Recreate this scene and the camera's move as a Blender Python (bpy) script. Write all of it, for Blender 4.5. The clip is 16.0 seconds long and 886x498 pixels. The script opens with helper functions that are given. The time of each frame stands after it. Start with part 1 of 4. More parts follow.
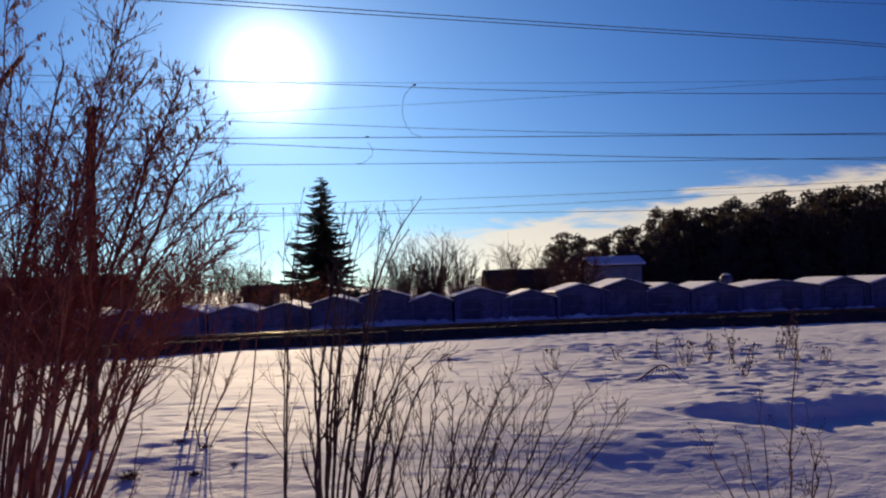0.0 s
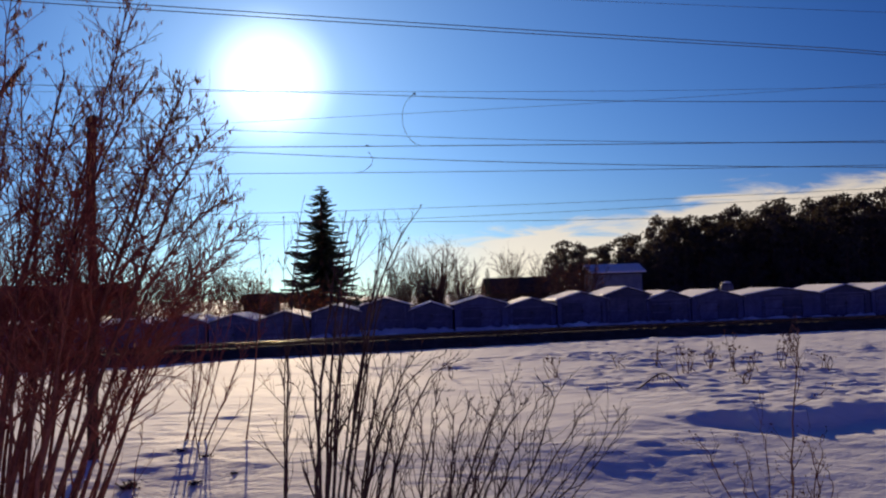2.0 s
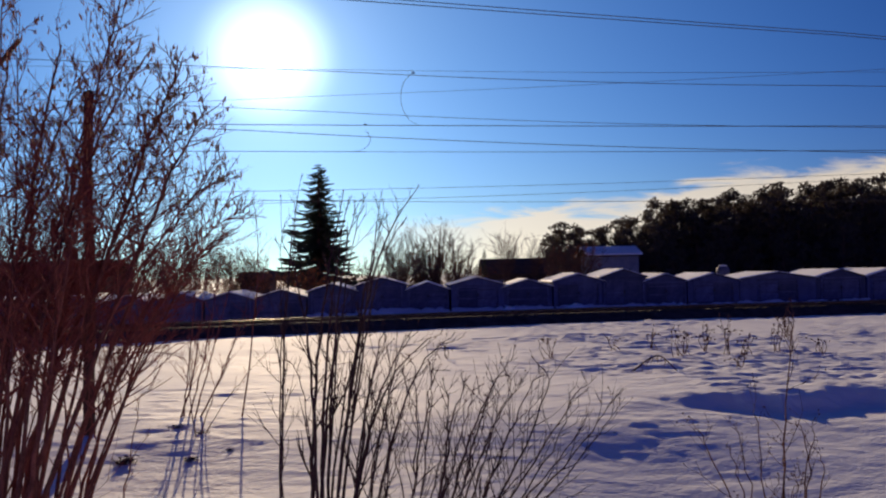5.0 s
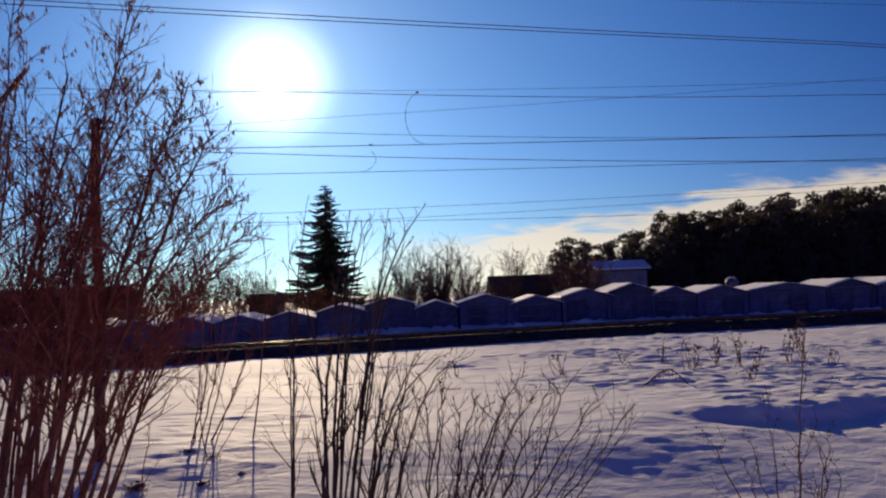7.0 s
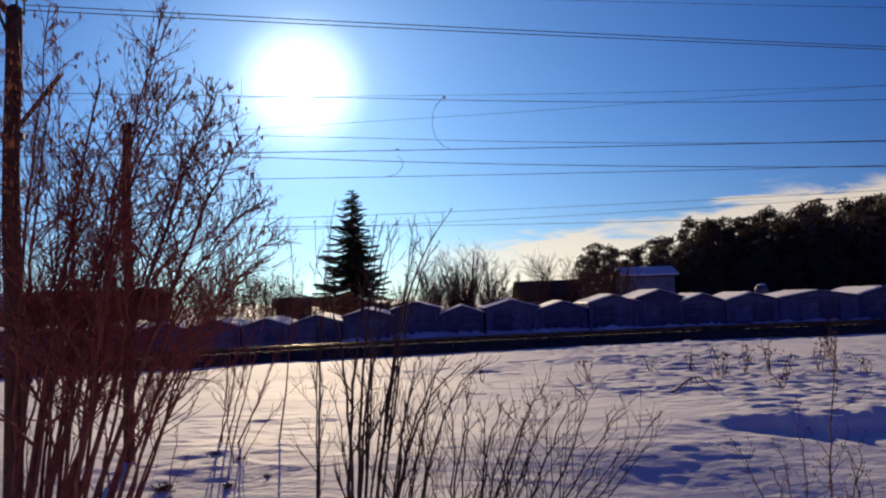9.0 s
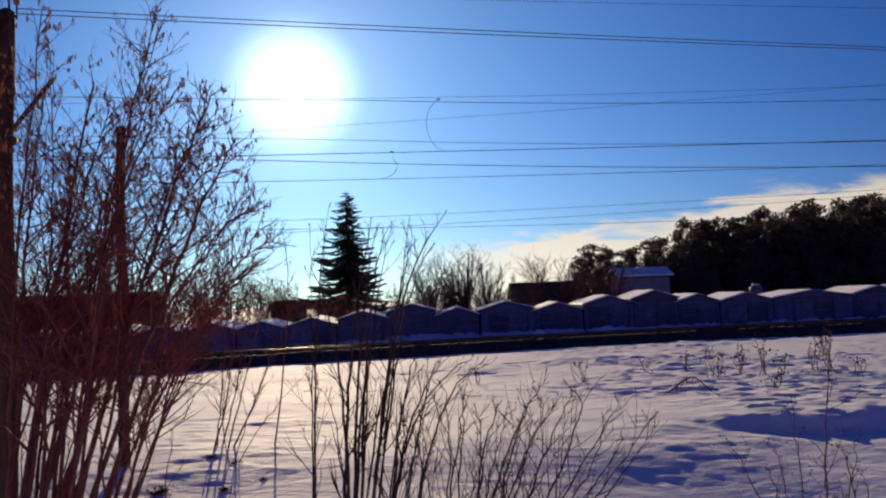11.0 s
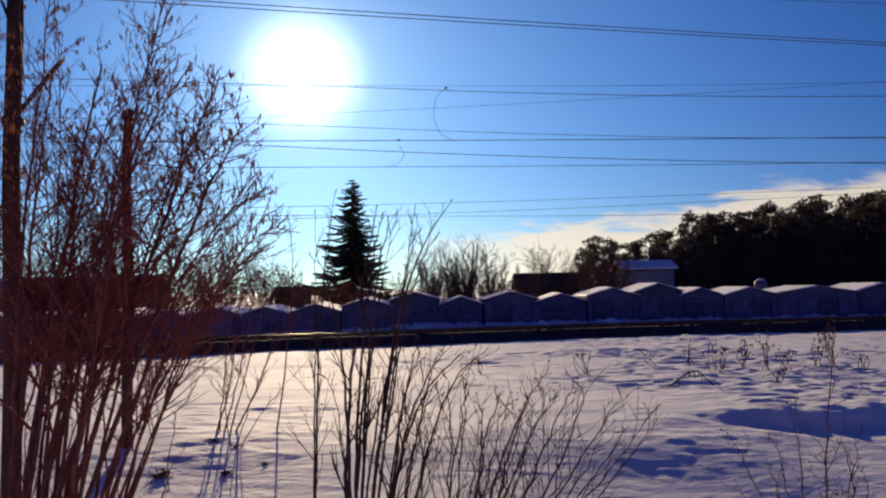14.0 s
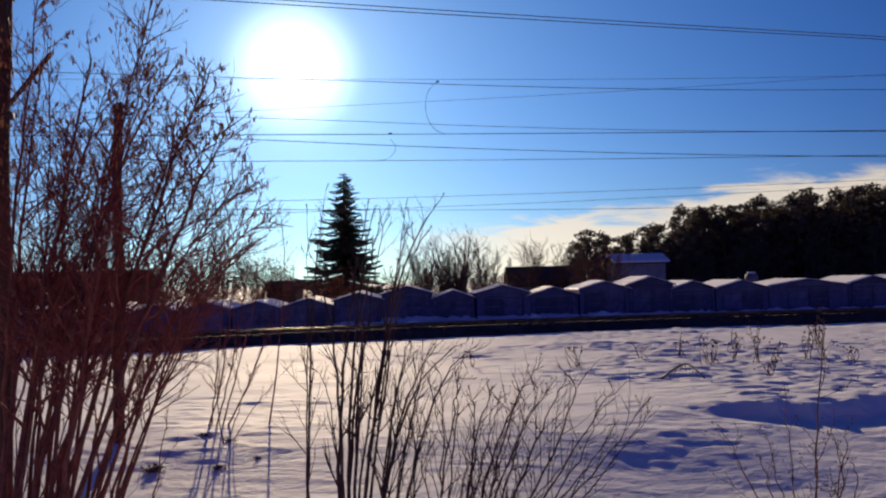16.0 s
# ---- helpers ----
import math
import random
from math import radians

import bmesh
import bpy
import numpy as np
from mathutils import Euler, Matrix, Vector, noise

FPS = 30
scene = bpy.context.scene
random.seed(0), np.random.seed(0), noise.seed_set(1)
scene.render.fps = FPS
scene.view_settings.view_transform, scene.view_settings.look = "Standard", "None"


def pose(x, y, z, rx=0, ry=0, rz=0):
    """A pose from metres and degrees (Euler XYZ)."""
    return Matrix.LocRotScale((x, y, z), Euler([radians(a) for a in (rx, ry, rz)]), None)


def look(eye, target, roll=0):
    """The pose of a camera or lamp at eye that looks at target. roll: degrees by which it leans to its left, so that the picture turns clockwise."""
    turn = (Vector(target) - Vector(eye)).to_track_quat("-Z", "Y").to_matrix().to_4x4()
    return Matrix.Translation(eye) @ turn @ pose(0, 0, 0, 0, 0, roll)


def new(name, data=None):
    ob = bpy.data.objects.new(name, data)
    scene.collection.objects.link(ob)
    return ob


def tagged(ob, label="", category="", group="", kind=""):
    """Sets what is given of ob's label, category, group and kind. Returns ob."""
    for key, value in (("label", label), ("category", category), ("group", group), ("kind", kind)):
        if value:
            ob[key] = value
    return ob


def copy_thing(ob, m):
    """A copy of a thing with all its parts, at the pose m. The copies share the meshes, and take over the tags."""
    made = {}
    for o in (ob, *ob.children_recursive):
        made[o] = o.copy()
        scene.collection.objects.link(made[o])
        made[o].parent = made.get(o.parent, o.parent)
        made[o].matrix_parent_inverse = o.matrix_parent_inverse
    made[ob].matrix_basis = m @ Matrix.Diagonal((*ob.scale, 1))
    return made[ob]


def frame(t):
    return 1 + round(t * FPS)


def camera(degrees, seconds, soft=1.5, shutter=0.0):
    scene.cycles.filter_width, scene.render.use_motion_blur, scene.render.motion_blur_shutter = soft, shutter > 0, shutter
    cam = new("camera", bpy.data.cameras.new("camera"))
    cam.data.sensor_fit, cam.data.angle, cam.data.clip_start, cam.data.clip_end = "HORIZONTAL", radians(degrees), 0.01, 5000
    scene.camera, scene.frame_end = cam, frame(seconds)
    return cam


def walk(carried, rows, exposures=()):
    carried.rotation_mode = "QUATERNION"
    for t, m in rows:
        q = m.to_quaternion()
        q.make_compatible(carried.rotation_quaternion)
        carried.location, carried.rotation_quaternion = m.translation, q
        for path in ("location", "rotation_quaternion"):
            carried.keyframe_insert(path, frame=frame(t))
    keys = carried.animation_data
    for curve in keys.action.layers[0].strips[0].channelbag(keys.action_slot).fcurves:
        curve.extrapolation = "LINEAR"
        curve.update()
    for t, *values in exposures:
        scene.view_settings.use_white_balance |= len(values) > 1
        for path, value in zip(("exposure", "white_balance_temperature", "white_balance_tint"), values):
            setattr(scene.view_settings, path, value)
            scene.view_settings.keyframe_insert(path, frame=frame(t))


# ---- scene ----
# ---- camera ----
EYE = 2.9
cam = camera(57.0, 16.0, soft=2.2)
VIEW = [  # seconds, turn, tilt, lean
    (0.0, -2.03, 2.52, 1.66),
    (0.2, -1.94, 2.78, 2.1),
    (0.5, -1.96, 3.41, 1.84),
    (1.0, -1.93, 3.18, 1.61),
    (1.5, -1.92, 3.15, 1.88),
    (2.0, -2.01, 3.11, 1.78),
    (2.5, -1.69, 1.94, 2.18),
    (3.0, -1.49, 1.98, 2.5),
    (3.2, -2.22, 1.69, 2.72),
    (5.3, -1.79, 1.73, 0.66),
    (5.5, -0.44, 1.4, -0.45),
    (5.7, -0.07, 0.05, -0.29),
    (6.0, -0.35, 0.73, 0.92),
    (6.2, -1.0, 2.52, 0.19),
    (6.3, -1.06, 3.51, 0.12),
    (6.4, -0.68, 3.62, -1.58),
    (6.5, -0.22, 3.67, -2.77),
    (6.6, 1.84, 7.54, -1.34),
    (6.7, 1.58, 5.18, 0.11),
    (6.8, 0.26, 3.6, 1.71),
    (6.9, -0.57, 3.61, 2.24),
    (7.0, -1.67, 3.01, 2.38),
    (7.2, -1.41, -0.02, 2.48),
    (7.3, -0.88, -1.35, 2.46),
    (7.5, 0.28, -2.82, 1.11),
    (7.7, -0.05, 0.65, 1.12),
    (8.0, 0.78, 2.21, 0.98),
    (8.5, 0.46, 3.33, 1.63),
    (11.0, -0.19, 3.54, 2.3),
    (11.5, -0.19, 3.65, 2.28),
    (12.0, -0.12, 3.8, 1.85),
    (12.5, 0.12, 3.92, 1.8),
    (13.0, 0.29, 3.82, 1.55),
    (13.5, 0.03, 3.22, 1.5),
    (14.0, 0.09, 2.78, 1.2),
    (14.5, -0.0, 0.35, 1.12),
    (15.0, 0.5, 0.08, 1.57),
    (15.5, 1.23, 1.32, 2.08),
    (16.0, -0.46, 2.33, 1.35),
]
walk(cam, [(t, pose(0, 0, EYE, 90 + tilt, lean, turn)) for t, turn, tilt, lean in VIEW],
     exposures=[(t, stops, 6500, 16) for t, stops in ((0.0, 0.03), (6.5, 0.03), (7.0, -0.01), (7.5, -0.12), (8.0, 0.05), (12.0, 0.07), (14.5, 0.09), (16.0, 0.08))])

# ---- light ----
SUN_AZ, SUN_EL = radians(-9.7), radians(14.9)
SUN_DIR = Vector((math.sin(SUN_AZ) * math.cos(SUN_EL), math.cos(SUN_AZ) * math.cos(SUN_EL), math.sin(SUN_EL)))
sun = new("sun", bpy.data.lights.new("sun", "SUN"))
sun.data.energy, sun.data.angle, sun.data.color = 4.3, radians(0.5), (1.0, 0.79, 0.50)
sun.matrix_world = look(SUN_DIR * 300, (0, 0, 0))


def nodes_of(tree):
    tree.nodes.clear()

    def add(kind, **values):
        node = tree.nodes.new(kind)
        for key, value in values.items():
            if key in node.inputs:
                node.inputs[key].default_value = value
        return node
    return add, tree.links.new


def math_node(add, link, op, a, b=None, c=None, clamp=False):
    node = add("ShaderNodeMath")
    node.operation, node.use_clamp = op, clamp
    for i, v in enumerate((a, b, c)):
        if v is None:
            continue
        if isinstance(v, (int, float)):
            node.inputs[i].default_value = v
        else:
            link(v, node.inputs[i])
    return node.outputs[0]


def smooth(add, link, value, lo, hi, to_lo=0.0, to_hi=1.0):
    node = add("ShaderNodeMapRange")
    node.interpolation_type = "SMOOTHSTEP"
    link(value, node.inputs[0])
    for i, v in enumerate((lo, hi, to_lo, to_hi)):
        node.inputs[i + 1].default_value = v
    return node.outputs[0]


def mixed(add, link, fac, a, b, blend="MIX"):
    node = add("ShaderNodeMix")
    node.data_type, node.blend_type = "RGBA", blend
    for sock, v in ((node.inputs[0], fac), (node.inputs[6], a), (node.inputs[7], b)):
        if isinstance(v, (int, float)):
            sock.default_value = v
        elif isinstance(v, (tuple, list)):
            sock.default_value = (*v, 1.0)
        else:
            link(v, sock)
    return node.outputs[2]


def make_world():
    world = bpy.data.worlds.new("winter_sky")
    scene.world = world
    world.use_nodes = True
    add, link = nodes_of(world.node_tree)
    sky = add("ShaderNodeTexSky")
    sky.sky_type, sky.sun_disc = "NISHITA", False
    sky.sun_elevation, sky.sun_rotation = SUN_EL, SUN_AZ
    sky.altitude, sky.air_density, sky.dust_density, sky.ozone_density = 100, 1.0, 0.25, 3.0
    coord = add("ShaderNodeTexCoord").outputs["Generated"]
    split = add("ShaderNodeSeparateXYZ")
    link(coord, split.inputs[0])
    x, y, z = split.outputs
    toward = add("ShaderNodeVectorMath")
    toward.operation = "DOT_PRODUCT"
    link(coord, toward.inputs[0])
    toward.inputs[1].default_value = SUN_DIR
    away = math_node(add, link, "ARCCOSINE", math_node(add, link, "MINIMUM", toward.outputs["Value"], 1.0))
    # deep winter blue: clear, and deeper away from the sun
    tone = mixed(add, link, smooth(add, link, away, 0.15, 1.1), SKY_TINT, SKY_DEEP)
    # paler and rosier again on the side opposite the sun
    tone = mixed(add, link, smooth(add, link, away, 1.1, 2.3), tone, SKY_BACK)
    blue = mixed(add, link, 1.0, sky.outputs[0], tone, "MULTIPLY")
    # low band of thin cloud over the wood, its edge rising to the east
    ahead = math_node(add, link, "MAXIMUM", y, 0.05)
    side = math_node(add, link, "DIVIDE", x, ahead)
    high = math_node(add, link, "DIVIDE", z, ahead)
    flat = add("ShaderNodeCombineXYZ")
    link(math_node(add, link, "MULTIPLY", side, 9.0), flat.inputs[0])
    link(math_node(add, link, "MULTIPLY", high, 55.0), flat.inputs[1])
    wisp = add("ShaderNodeTexNoise", Scale=1.0, Detail=6.0, Roughness=0.6, Distortion=0.6)
    link(flat.outputs[0], wisp.inputs["Vector"])
    edge = math_node(add, link, "MULTIPLY_ADD", math_node(add, link, "MINIMUM", side, 0.7), 0.080, 0.065)
    edge = math_node(add, link, "ADD", edge, smooth(add, link, side, 0.27, 0.39, 0.0, 0.020))
    below = math_node(add, link, "SUBTRACT", edge, high)
    amount = math_node(add, link, "ADD", math_node(add, link, "MULTIPLY", below, 42.0),
                       math_node(add, link, "MULTIPLY_ADD", wisp.outputs[0], 3.6, -1.5))
    cover = math_node(add, link, "MULTIPLY", smooth(add, link, amount, 0.0, 0.9),
                      smooth(add, link, side, -0.12, 0.14, 0.0, 0.80))
    clouded = mixed(add, link, cover, blue, CLOUD)
    # glare of the low sun in the thin haze
    core = smooth(add, link, away, 0.030, 0.092, 5.0, 0.0)
    wide = math_node(add, link, "MULTIPLY", math_node(add, link, "EXPONENT", math_node(add, link, "MULTIPLY", away, -5.0)), 2.0)
    near = math_node(add, link, "MULTIPLY", math_node(add, link, "EXPONENT", math_node(add, link, "MULTIPLY", away, -24.0)), 8.0)
    glare = math_node(add, link, "ADD", math_node(add, link, "ADD", core, near), wide)
    low = math_node(add, link, "EXPONENT", math_node(add, link, "MULTIPLY", math_node(add, link, "ABSOLUTE", z), -13.0))
    haze = math_node(add, link, "MULTIPLY", math_node(add, link, "MULTIPLY", low, 8.0), math_node(add, link, "EXPONENT", math_node(add, link, "MULTIPLY", away, -2.6)))
    warm = mixed(add, link, 1.0, (1.0, 0.86, 0.68), haze, "MULTIPLY")
    tint = mixed(add, link, 1.0, mixed(add, link, 1.0, (0.86, 1.0, 1.0), glare, "MULTIPLY"), warm, "ADD")
    out = mixed(add, link, 1.0, clouded, tint, "ADD")
    back = add("ShaderNodeBackground", Strength=SKY_STRENGTH)
    link(out, back.inputs[0])
    link(back.outputs[0], add("ShaderNodeOutputWorld").inputs[0])


SKY_STRENGTH = 0.12
SKY_TINT = (0.13, 0.38, 0.70)
SKY_DEEP = (0.013, 0.100, 0.355)
SKY_BACK = (0.17, 0.13, 0.48)
CLOUD = (6.0, 5.2, 3.7)
make_world()


# ---- materials ----
def material(name, low, high, scale=4.0, rough=0.8, metal=0.0, bump=0.3, bump_scale=40.0, stretch=(1, 1, 1),
             vary=0.0, detail=5.0, coords="Object", distance=0.01, specular=0.3):
    """Two tones mixed by noise at two scales, with fine relief; vary: brightness by object."""
    mat = bpy.data.materials.new(name)
    mat.use_nodes = True
    add, link = nodes_of(mat.node_tree)
    where = add("ShaderNodeMapping")
    link(add("ShaderNodeTexCoord").outputs[coords], where.inputs[0])
    where.inputs["Scale"].default_value = stretch
    broad = add("ShaderNodeTexNoise", Scale=scale, Detail=detail, Roughness=0.6)
    fine = add("ShaderNodeTexNoise", Scale=bump_scale, Detail=4.0, Roughness=0.65)
    for node in (broad, fine):
        link(where.outputs[0], node.inputs["Vector"])
    both = math_node(add, link, "MULTIPLY_ADD", fine.outputs[0], 0.4, math_node(add, link, "MULTIPLY", broad.outputs[0], 0.6))
    colour = mixed(add, link, smooth(add, link, both, 0.35, 0.65), low, high)
    if vary:
        info = add("ShaderNodeObjectInfo")
        hsv = add("ShaderNodeHueSaturation")
        link(colour, hsv.inputs["Color"])
        link(math_node(add, link, "MULTIPLY_ADD", info.outputs["Random"], 2 * vary, 1 - vary), hsv.inputs["Value"])
        colour = hsv.outputs[0]
    shader = add("ShaderNodeBsdfPrincipled", Metallic=metal)
    link(colour, shader.inputs["Base Color"])
    shader.inputs["Specular IOR Level"].default_value = specular
    link(math_node(add, link, "MULTIPLY_ADD", both, 0.25, rough - 0.12), shader.inputs["Roughness"])
    if bump:
        relief = add("ShaderNodeBump", Strength=bump, Distance=distance)
        link(fine.outputs[0], relief.inputs["Height"])
        link(relief.outputs[0], shader.inputs["Normal"])
    link(shader.outputs[0], add("ShaderNodeOutputMaterial").inputs[0])
    return mat


M_SNOW = material("snow", (0.80, 0.79, 0.80), (0.88, 0.87, 0.86), scale=0.8, rough=0.75, bump=0.8, bump_scale=2.4,
                  stretch=(0.8, 1.3, 1), distance=0.06, detail=8.0, specular=0.12)
M_ROOF_SNOW = material("roof_snow", (0.80, 0.80, 0.82), (0.88, 0.87, 0.87), scale=1.0, rough=0.7, bump=0.5, bump_scale=8.0, distance=0.02)
M_BALLAST = material("ballast", (0.03, 0.024, 0.03), (0.085, 0.066, 0.075), scale=1.5, rough=0.97, bump=1.0, bump_scale=14.0, distance=0.05, specular=0.03)
M_STEEL = material("rail_steel", (0.20, 0.19, 0.19), (0.32, 0.31, 0.31), scale=3.0, rough=0.14, metal=0.9, bump=0.15)
M_SLEEPER = material("sleeper_wood", (0.03, 0.025, 0.02), (0.10, 0.08, 0.06), scale=3.0, rough=0.9, bump=0.6, stretch=(1, 6, 6))
M_POLE = material("weathered_pole", (0.035, 0.018, 0.016), (0.11, 0.055, 0.042), scale=2.0, rough=0.9, bump=0.8, bump_scale=22.0, stretch=(6, 6, 0.35))
M_IRON = material("dark_iron", (0.03, 0.025, 0.025), (0.09, 0.07, 0.06), scale=6.0, rough=0.6, metal=0.5, bump=0.3)
M_PORCELAIN = material("insulator", (0.20, 0.13, 0.07), (0.34, 0.24, 0.14), scale=6.0, rough=0.25, bump=0.05)
M_WIRE = material("wire", (0.05, 0.045, 0.04), (0.14, 0.11, 0.09), scale=0.6, rough=0.5, metal=0.6, bump=0.1)
# alder bark and twigs: reddish brown, with the sun's red flare put into the colour
M_BARK = material("alder_bark", (0.09, 0.03, 0.028), (0.25, 0.085, 0.07), scale=5.0, rough=0.85, bump=0.6, bump_scale=50.0, vary=0.2)
M_TWIG = material("flare_red_twig", (0.14, 0.036, 0.034), (0.34, 0.09, 0.075), scale=5.0, rough=0.75, bump=0.3, vary=0.15)
M_WILLOW = material("willow_bark", (0.03, 0.015, 0.02), (0.09, 0.045, 0.05), scale=5.0, rough=0.8, bump=0.5, vary=0.2)
M_CATKIN = material("catkin", (0.30, 0.15, 0.08), (0.60, 0.36, 0.20), scale=9.0, rough=0.9, bump=0.8, bump_scale=90.0)
def thin(mat, amount):
    """Lets light through from behind, as thin dry scales do."""
    tree = mat.node_tree
    shader = next(n for n in tree.nodes if n.type == "BSDF_PRINCIPLED")
    out = next(n for n in tree.nodes if n.type == "OUTPUT_MATERIAL")
    glow, mix = tree.nodes.new("ShaderNodeBsdfTranslucent"), tree.nodes.new("ShaderNodeMixShader")
    tree.links.new(shader.inputs["Base Color"].links[0].from_socket, glow.inputs["Color"])
    mix.inputs[0].default_value = amount
    tree.links.new(shader.outputs[0], mix.inputs[1])
    tree.links.new(glow.outputs[0], mix.inputs[2])
    tree.links.new(mix.outputs[0], out.inputs[0])


thin(M_CATKIN, 0.6)
M_LEAF = material("dry_leaf", (0.16, 0.05, 0.03), (0.36, 0.14, 0.07), scale=3.0, rough=0.85, bump=0.3)
thin(M_LEAF, 0.5)
M_WEED = material("dry_weed", (0.07, 0.03, 0.025), (0.19, 0.09, 0.06), scale=6.0, rough=0.9, bump=0.3)
M_FIR = material("fir_needles", (0.035, 0.042, 0.03), (0.10, 0.12, 0.065), scale=1.5, rough=0.8, bump=0.5)
M_PINE = material("pine_needles", (0.060, 0.050, 0.044), (0.13, 0.105, 0.075), scale=0.6, rough=0.8, bump=0.5, vary=0.25)
thin(M_FIR, 0.15)
thin(M_PINE, 0.28)
M_PINE_BARK = material("pine_bark", (0.07, 0.04, 0.03), (0.2, 0.11, 0.07), scale=1.5, rough=0.9, bump=0.8, bump_scale=12.0)
M_FAR_TWIG = material("far_twigs", (0.06, 0.032, 0.026), (0.16, 0.085, 0.06), scale=2.0, rough=0.85, bump=0.2)
# grey paint; the blue of the shaded fronts is put into its colour
M_GARAGE = material("garage_shaded_paint", (0.065, 0.07, 0.13), (0.125, 0.13, 0.23), scale=1.2, rough=0.65, bump=0.3, bump_scale=12.0, vary=0.3)
M_GATE = material("gate_shaded_paint", (0.06, 0.065, 0.12), (0.13, 0.13, 0.22), scale=1.6, rough=0.6, bump=0.3, bump_scale=9.0, vary=0.35)
M_RUST = material("rust_trim", (0.035, 0.022, 0.02), (0.10, 0.06, 0.048), scale=3.0, rough=0.85, bump=0.4)
M_LOGS = material("dark_boards", (0.035, 0.025, 0.022), (0.10, 0.07, 0.055), scale=1.5, rough=0.9, bump=0.5, stretch=(0.4, 1, 6))
M_PLASTER = material("pale_wall", (0.2, 0.2, 0.23), (0.3, 0.3, 0.33), scale=1.0, rough=0.85, bump=0.3)
M_GLASS = material("window_glass", (0.02, 0.022, 0.03), (0.05, 0.055, 0.07), scale=2.0, rough=0.12, bump=0.0, specular=0.6)
M_BRICK = material("chimney_brick", (0.12, 0.06, 0.045), (0.26, 0.13, 0.09), scale=5.0, rough=0.9, bump=0.5)


# ---- building blocks ----
class Shape:
    """Vertices and faces gathered for one mesh."""

    def __init__(self):
        self.v, self.f = [], []

    def box(self, x0, y0, z0, x1, y1, z1, m=None):
        n = len(self.v)
        pts = [Vector(p) for p in ((x0, y0, z0), (x1, y0, z0), (x1, y1, z0), (x0, y1, z0), (x0, y0, z1), (x1, y0, z1), (x1, y1, z1), (x0, y1, z1))]
        self.v += [m @ p if m else p for p in pts]
        self.f += [tuple(n + i for i in q) for q in ((3, 2, 1, 0), (4, 5, 6, 7), (0, 1, 5, 4), (1, 2, 6, 5), (2, 3, 7, 6), (3, 0, 4, 7))]
        return self

    def tube(self, pts, radii, sides=5, cap=True):
        n0, pts = len(self.v), [Vector(p) for p in pts]
        ref = Vector((0.31, 0.87, 0.12)).normalized()
        for i, p in enumerate(pts):
            d = (pts[min(i + 1, len(pts) - 1)] - pts[max(i - 1, 0)]).normalized()
            a = d.cross(ref)
            a = a.normalized() if a.length > 1e-4 else Vector((1, 0, 0))
            b = d.cross(a)
            for k in range(sides):
                w = 2 * math.pi * k / sides
                self.v.append(p + (a * math.cos(w) + b * math.sin(w)) * radii[i])
        for i in range(len(pts) - 1):
            for k in range(sides):
                q, r = n0 + i * sides, (k + 1) % sides
                self.f.append((q + k, q + r, q + sides + r, q + sides + k))
        if cap:
            self.f.append(tuple(n0 + k for k in reversed(range(sides))))
            self.f.append(tuple(n0 + (len(pts) - 1) * sides + k for k in range(sides)))
        return self

    def lathe(self, profile, at=(0, 0, 0), sides=12):
        """profile: (radius, height) rows, turned about z."""
        n0 = len(self.v)
        for r, h in profile:
            for k in range(sides):
                w = 2 * math.pi * k / sides
                self.v.append(Vector((at[0] + r * math.cos(w), at[1] + r * math.sin(w), at[2] + h)))
        for i in range(len(profile) - 1):
            for k in range(sides):
                q, r = n0 + i * sides, (k + 1) % sides
                self.f.append((q + k, q + r, q + sides + r, q + sides + k))
        self.f.append(tuple(n0 + k for k in reversed(range(sides))))
        self.f.append(tuple(n0 + (len(profile) - 1) * sides + k for k in range(sides)))
        return self

    def prism(self, outline, y0, y1):
        """A polygon in x and z, drawn out along y."""
        n, k = len(self.v), len(outline)
        self.v += [Vector((x, y0, z)) for x, z in outline] + [Vector((x, y1, z)) for x, z in outline]
        self.f += [tuple(n + i for i in range(k)), tuple(n + k + i for i in reversed(range(k)))]
        self.f += [(n + i, n + k + i, n + k + (i + 1) % k, n + (i + 1) % k) for i in range(k)]
        return self

    def blade(self, a, b, c):
        n = len(self.v)
        self.v += [a, b, c]
        self.f.append((n, n + 1, n + 2))
        return self

    def mesh(self, name, mat, soft=False, bevel=0.0):
        me = bpy.data.meshes.new(name)
        me.from_pydata([tuple(p) for p in self.v], [], self.f)
        if bevel:
            bm = bmesh.new()
            bm.from_mesh(me)
            bmesh.ops.recalc_face_normals(bm, faces=bm.faces)
            bmesh.ops.bevel(bm, geom=bm.edges[:], offset=bevel, segments=2, affect="EDGES", profile=0.6)
            bm.to_mesh(me)
            bm.free()
        me.materials.append(mat)
        if soft:
            me.polygons.foreach_set("use_smooth", [True] * len(me.polygons))
        me.update()
        return me


def part(name, shape, mat, parent, label="", soft=False, bevel=0.0, kind=""):
    ob = new(name, shape.mesh(name, mat, soft, bevel))
    ob.parent = parent
    return tagged(ob, label, kind=kind)


def thing(name, label, category, at=(0, 0, 0), turn=0.0, group="", kind=""):
    ob = new(name)
    ob.matrix_basis = pose(*at, 0, 0, turn)
    return tagged(ob, label, category, group, kind)


# ---- ground ----
def lattice(x, y, seed):
    h = np.sin(x * 127.1 + y * 311.7 + seed * 74.7) * 43758.5453
    return h - np.floor(h)


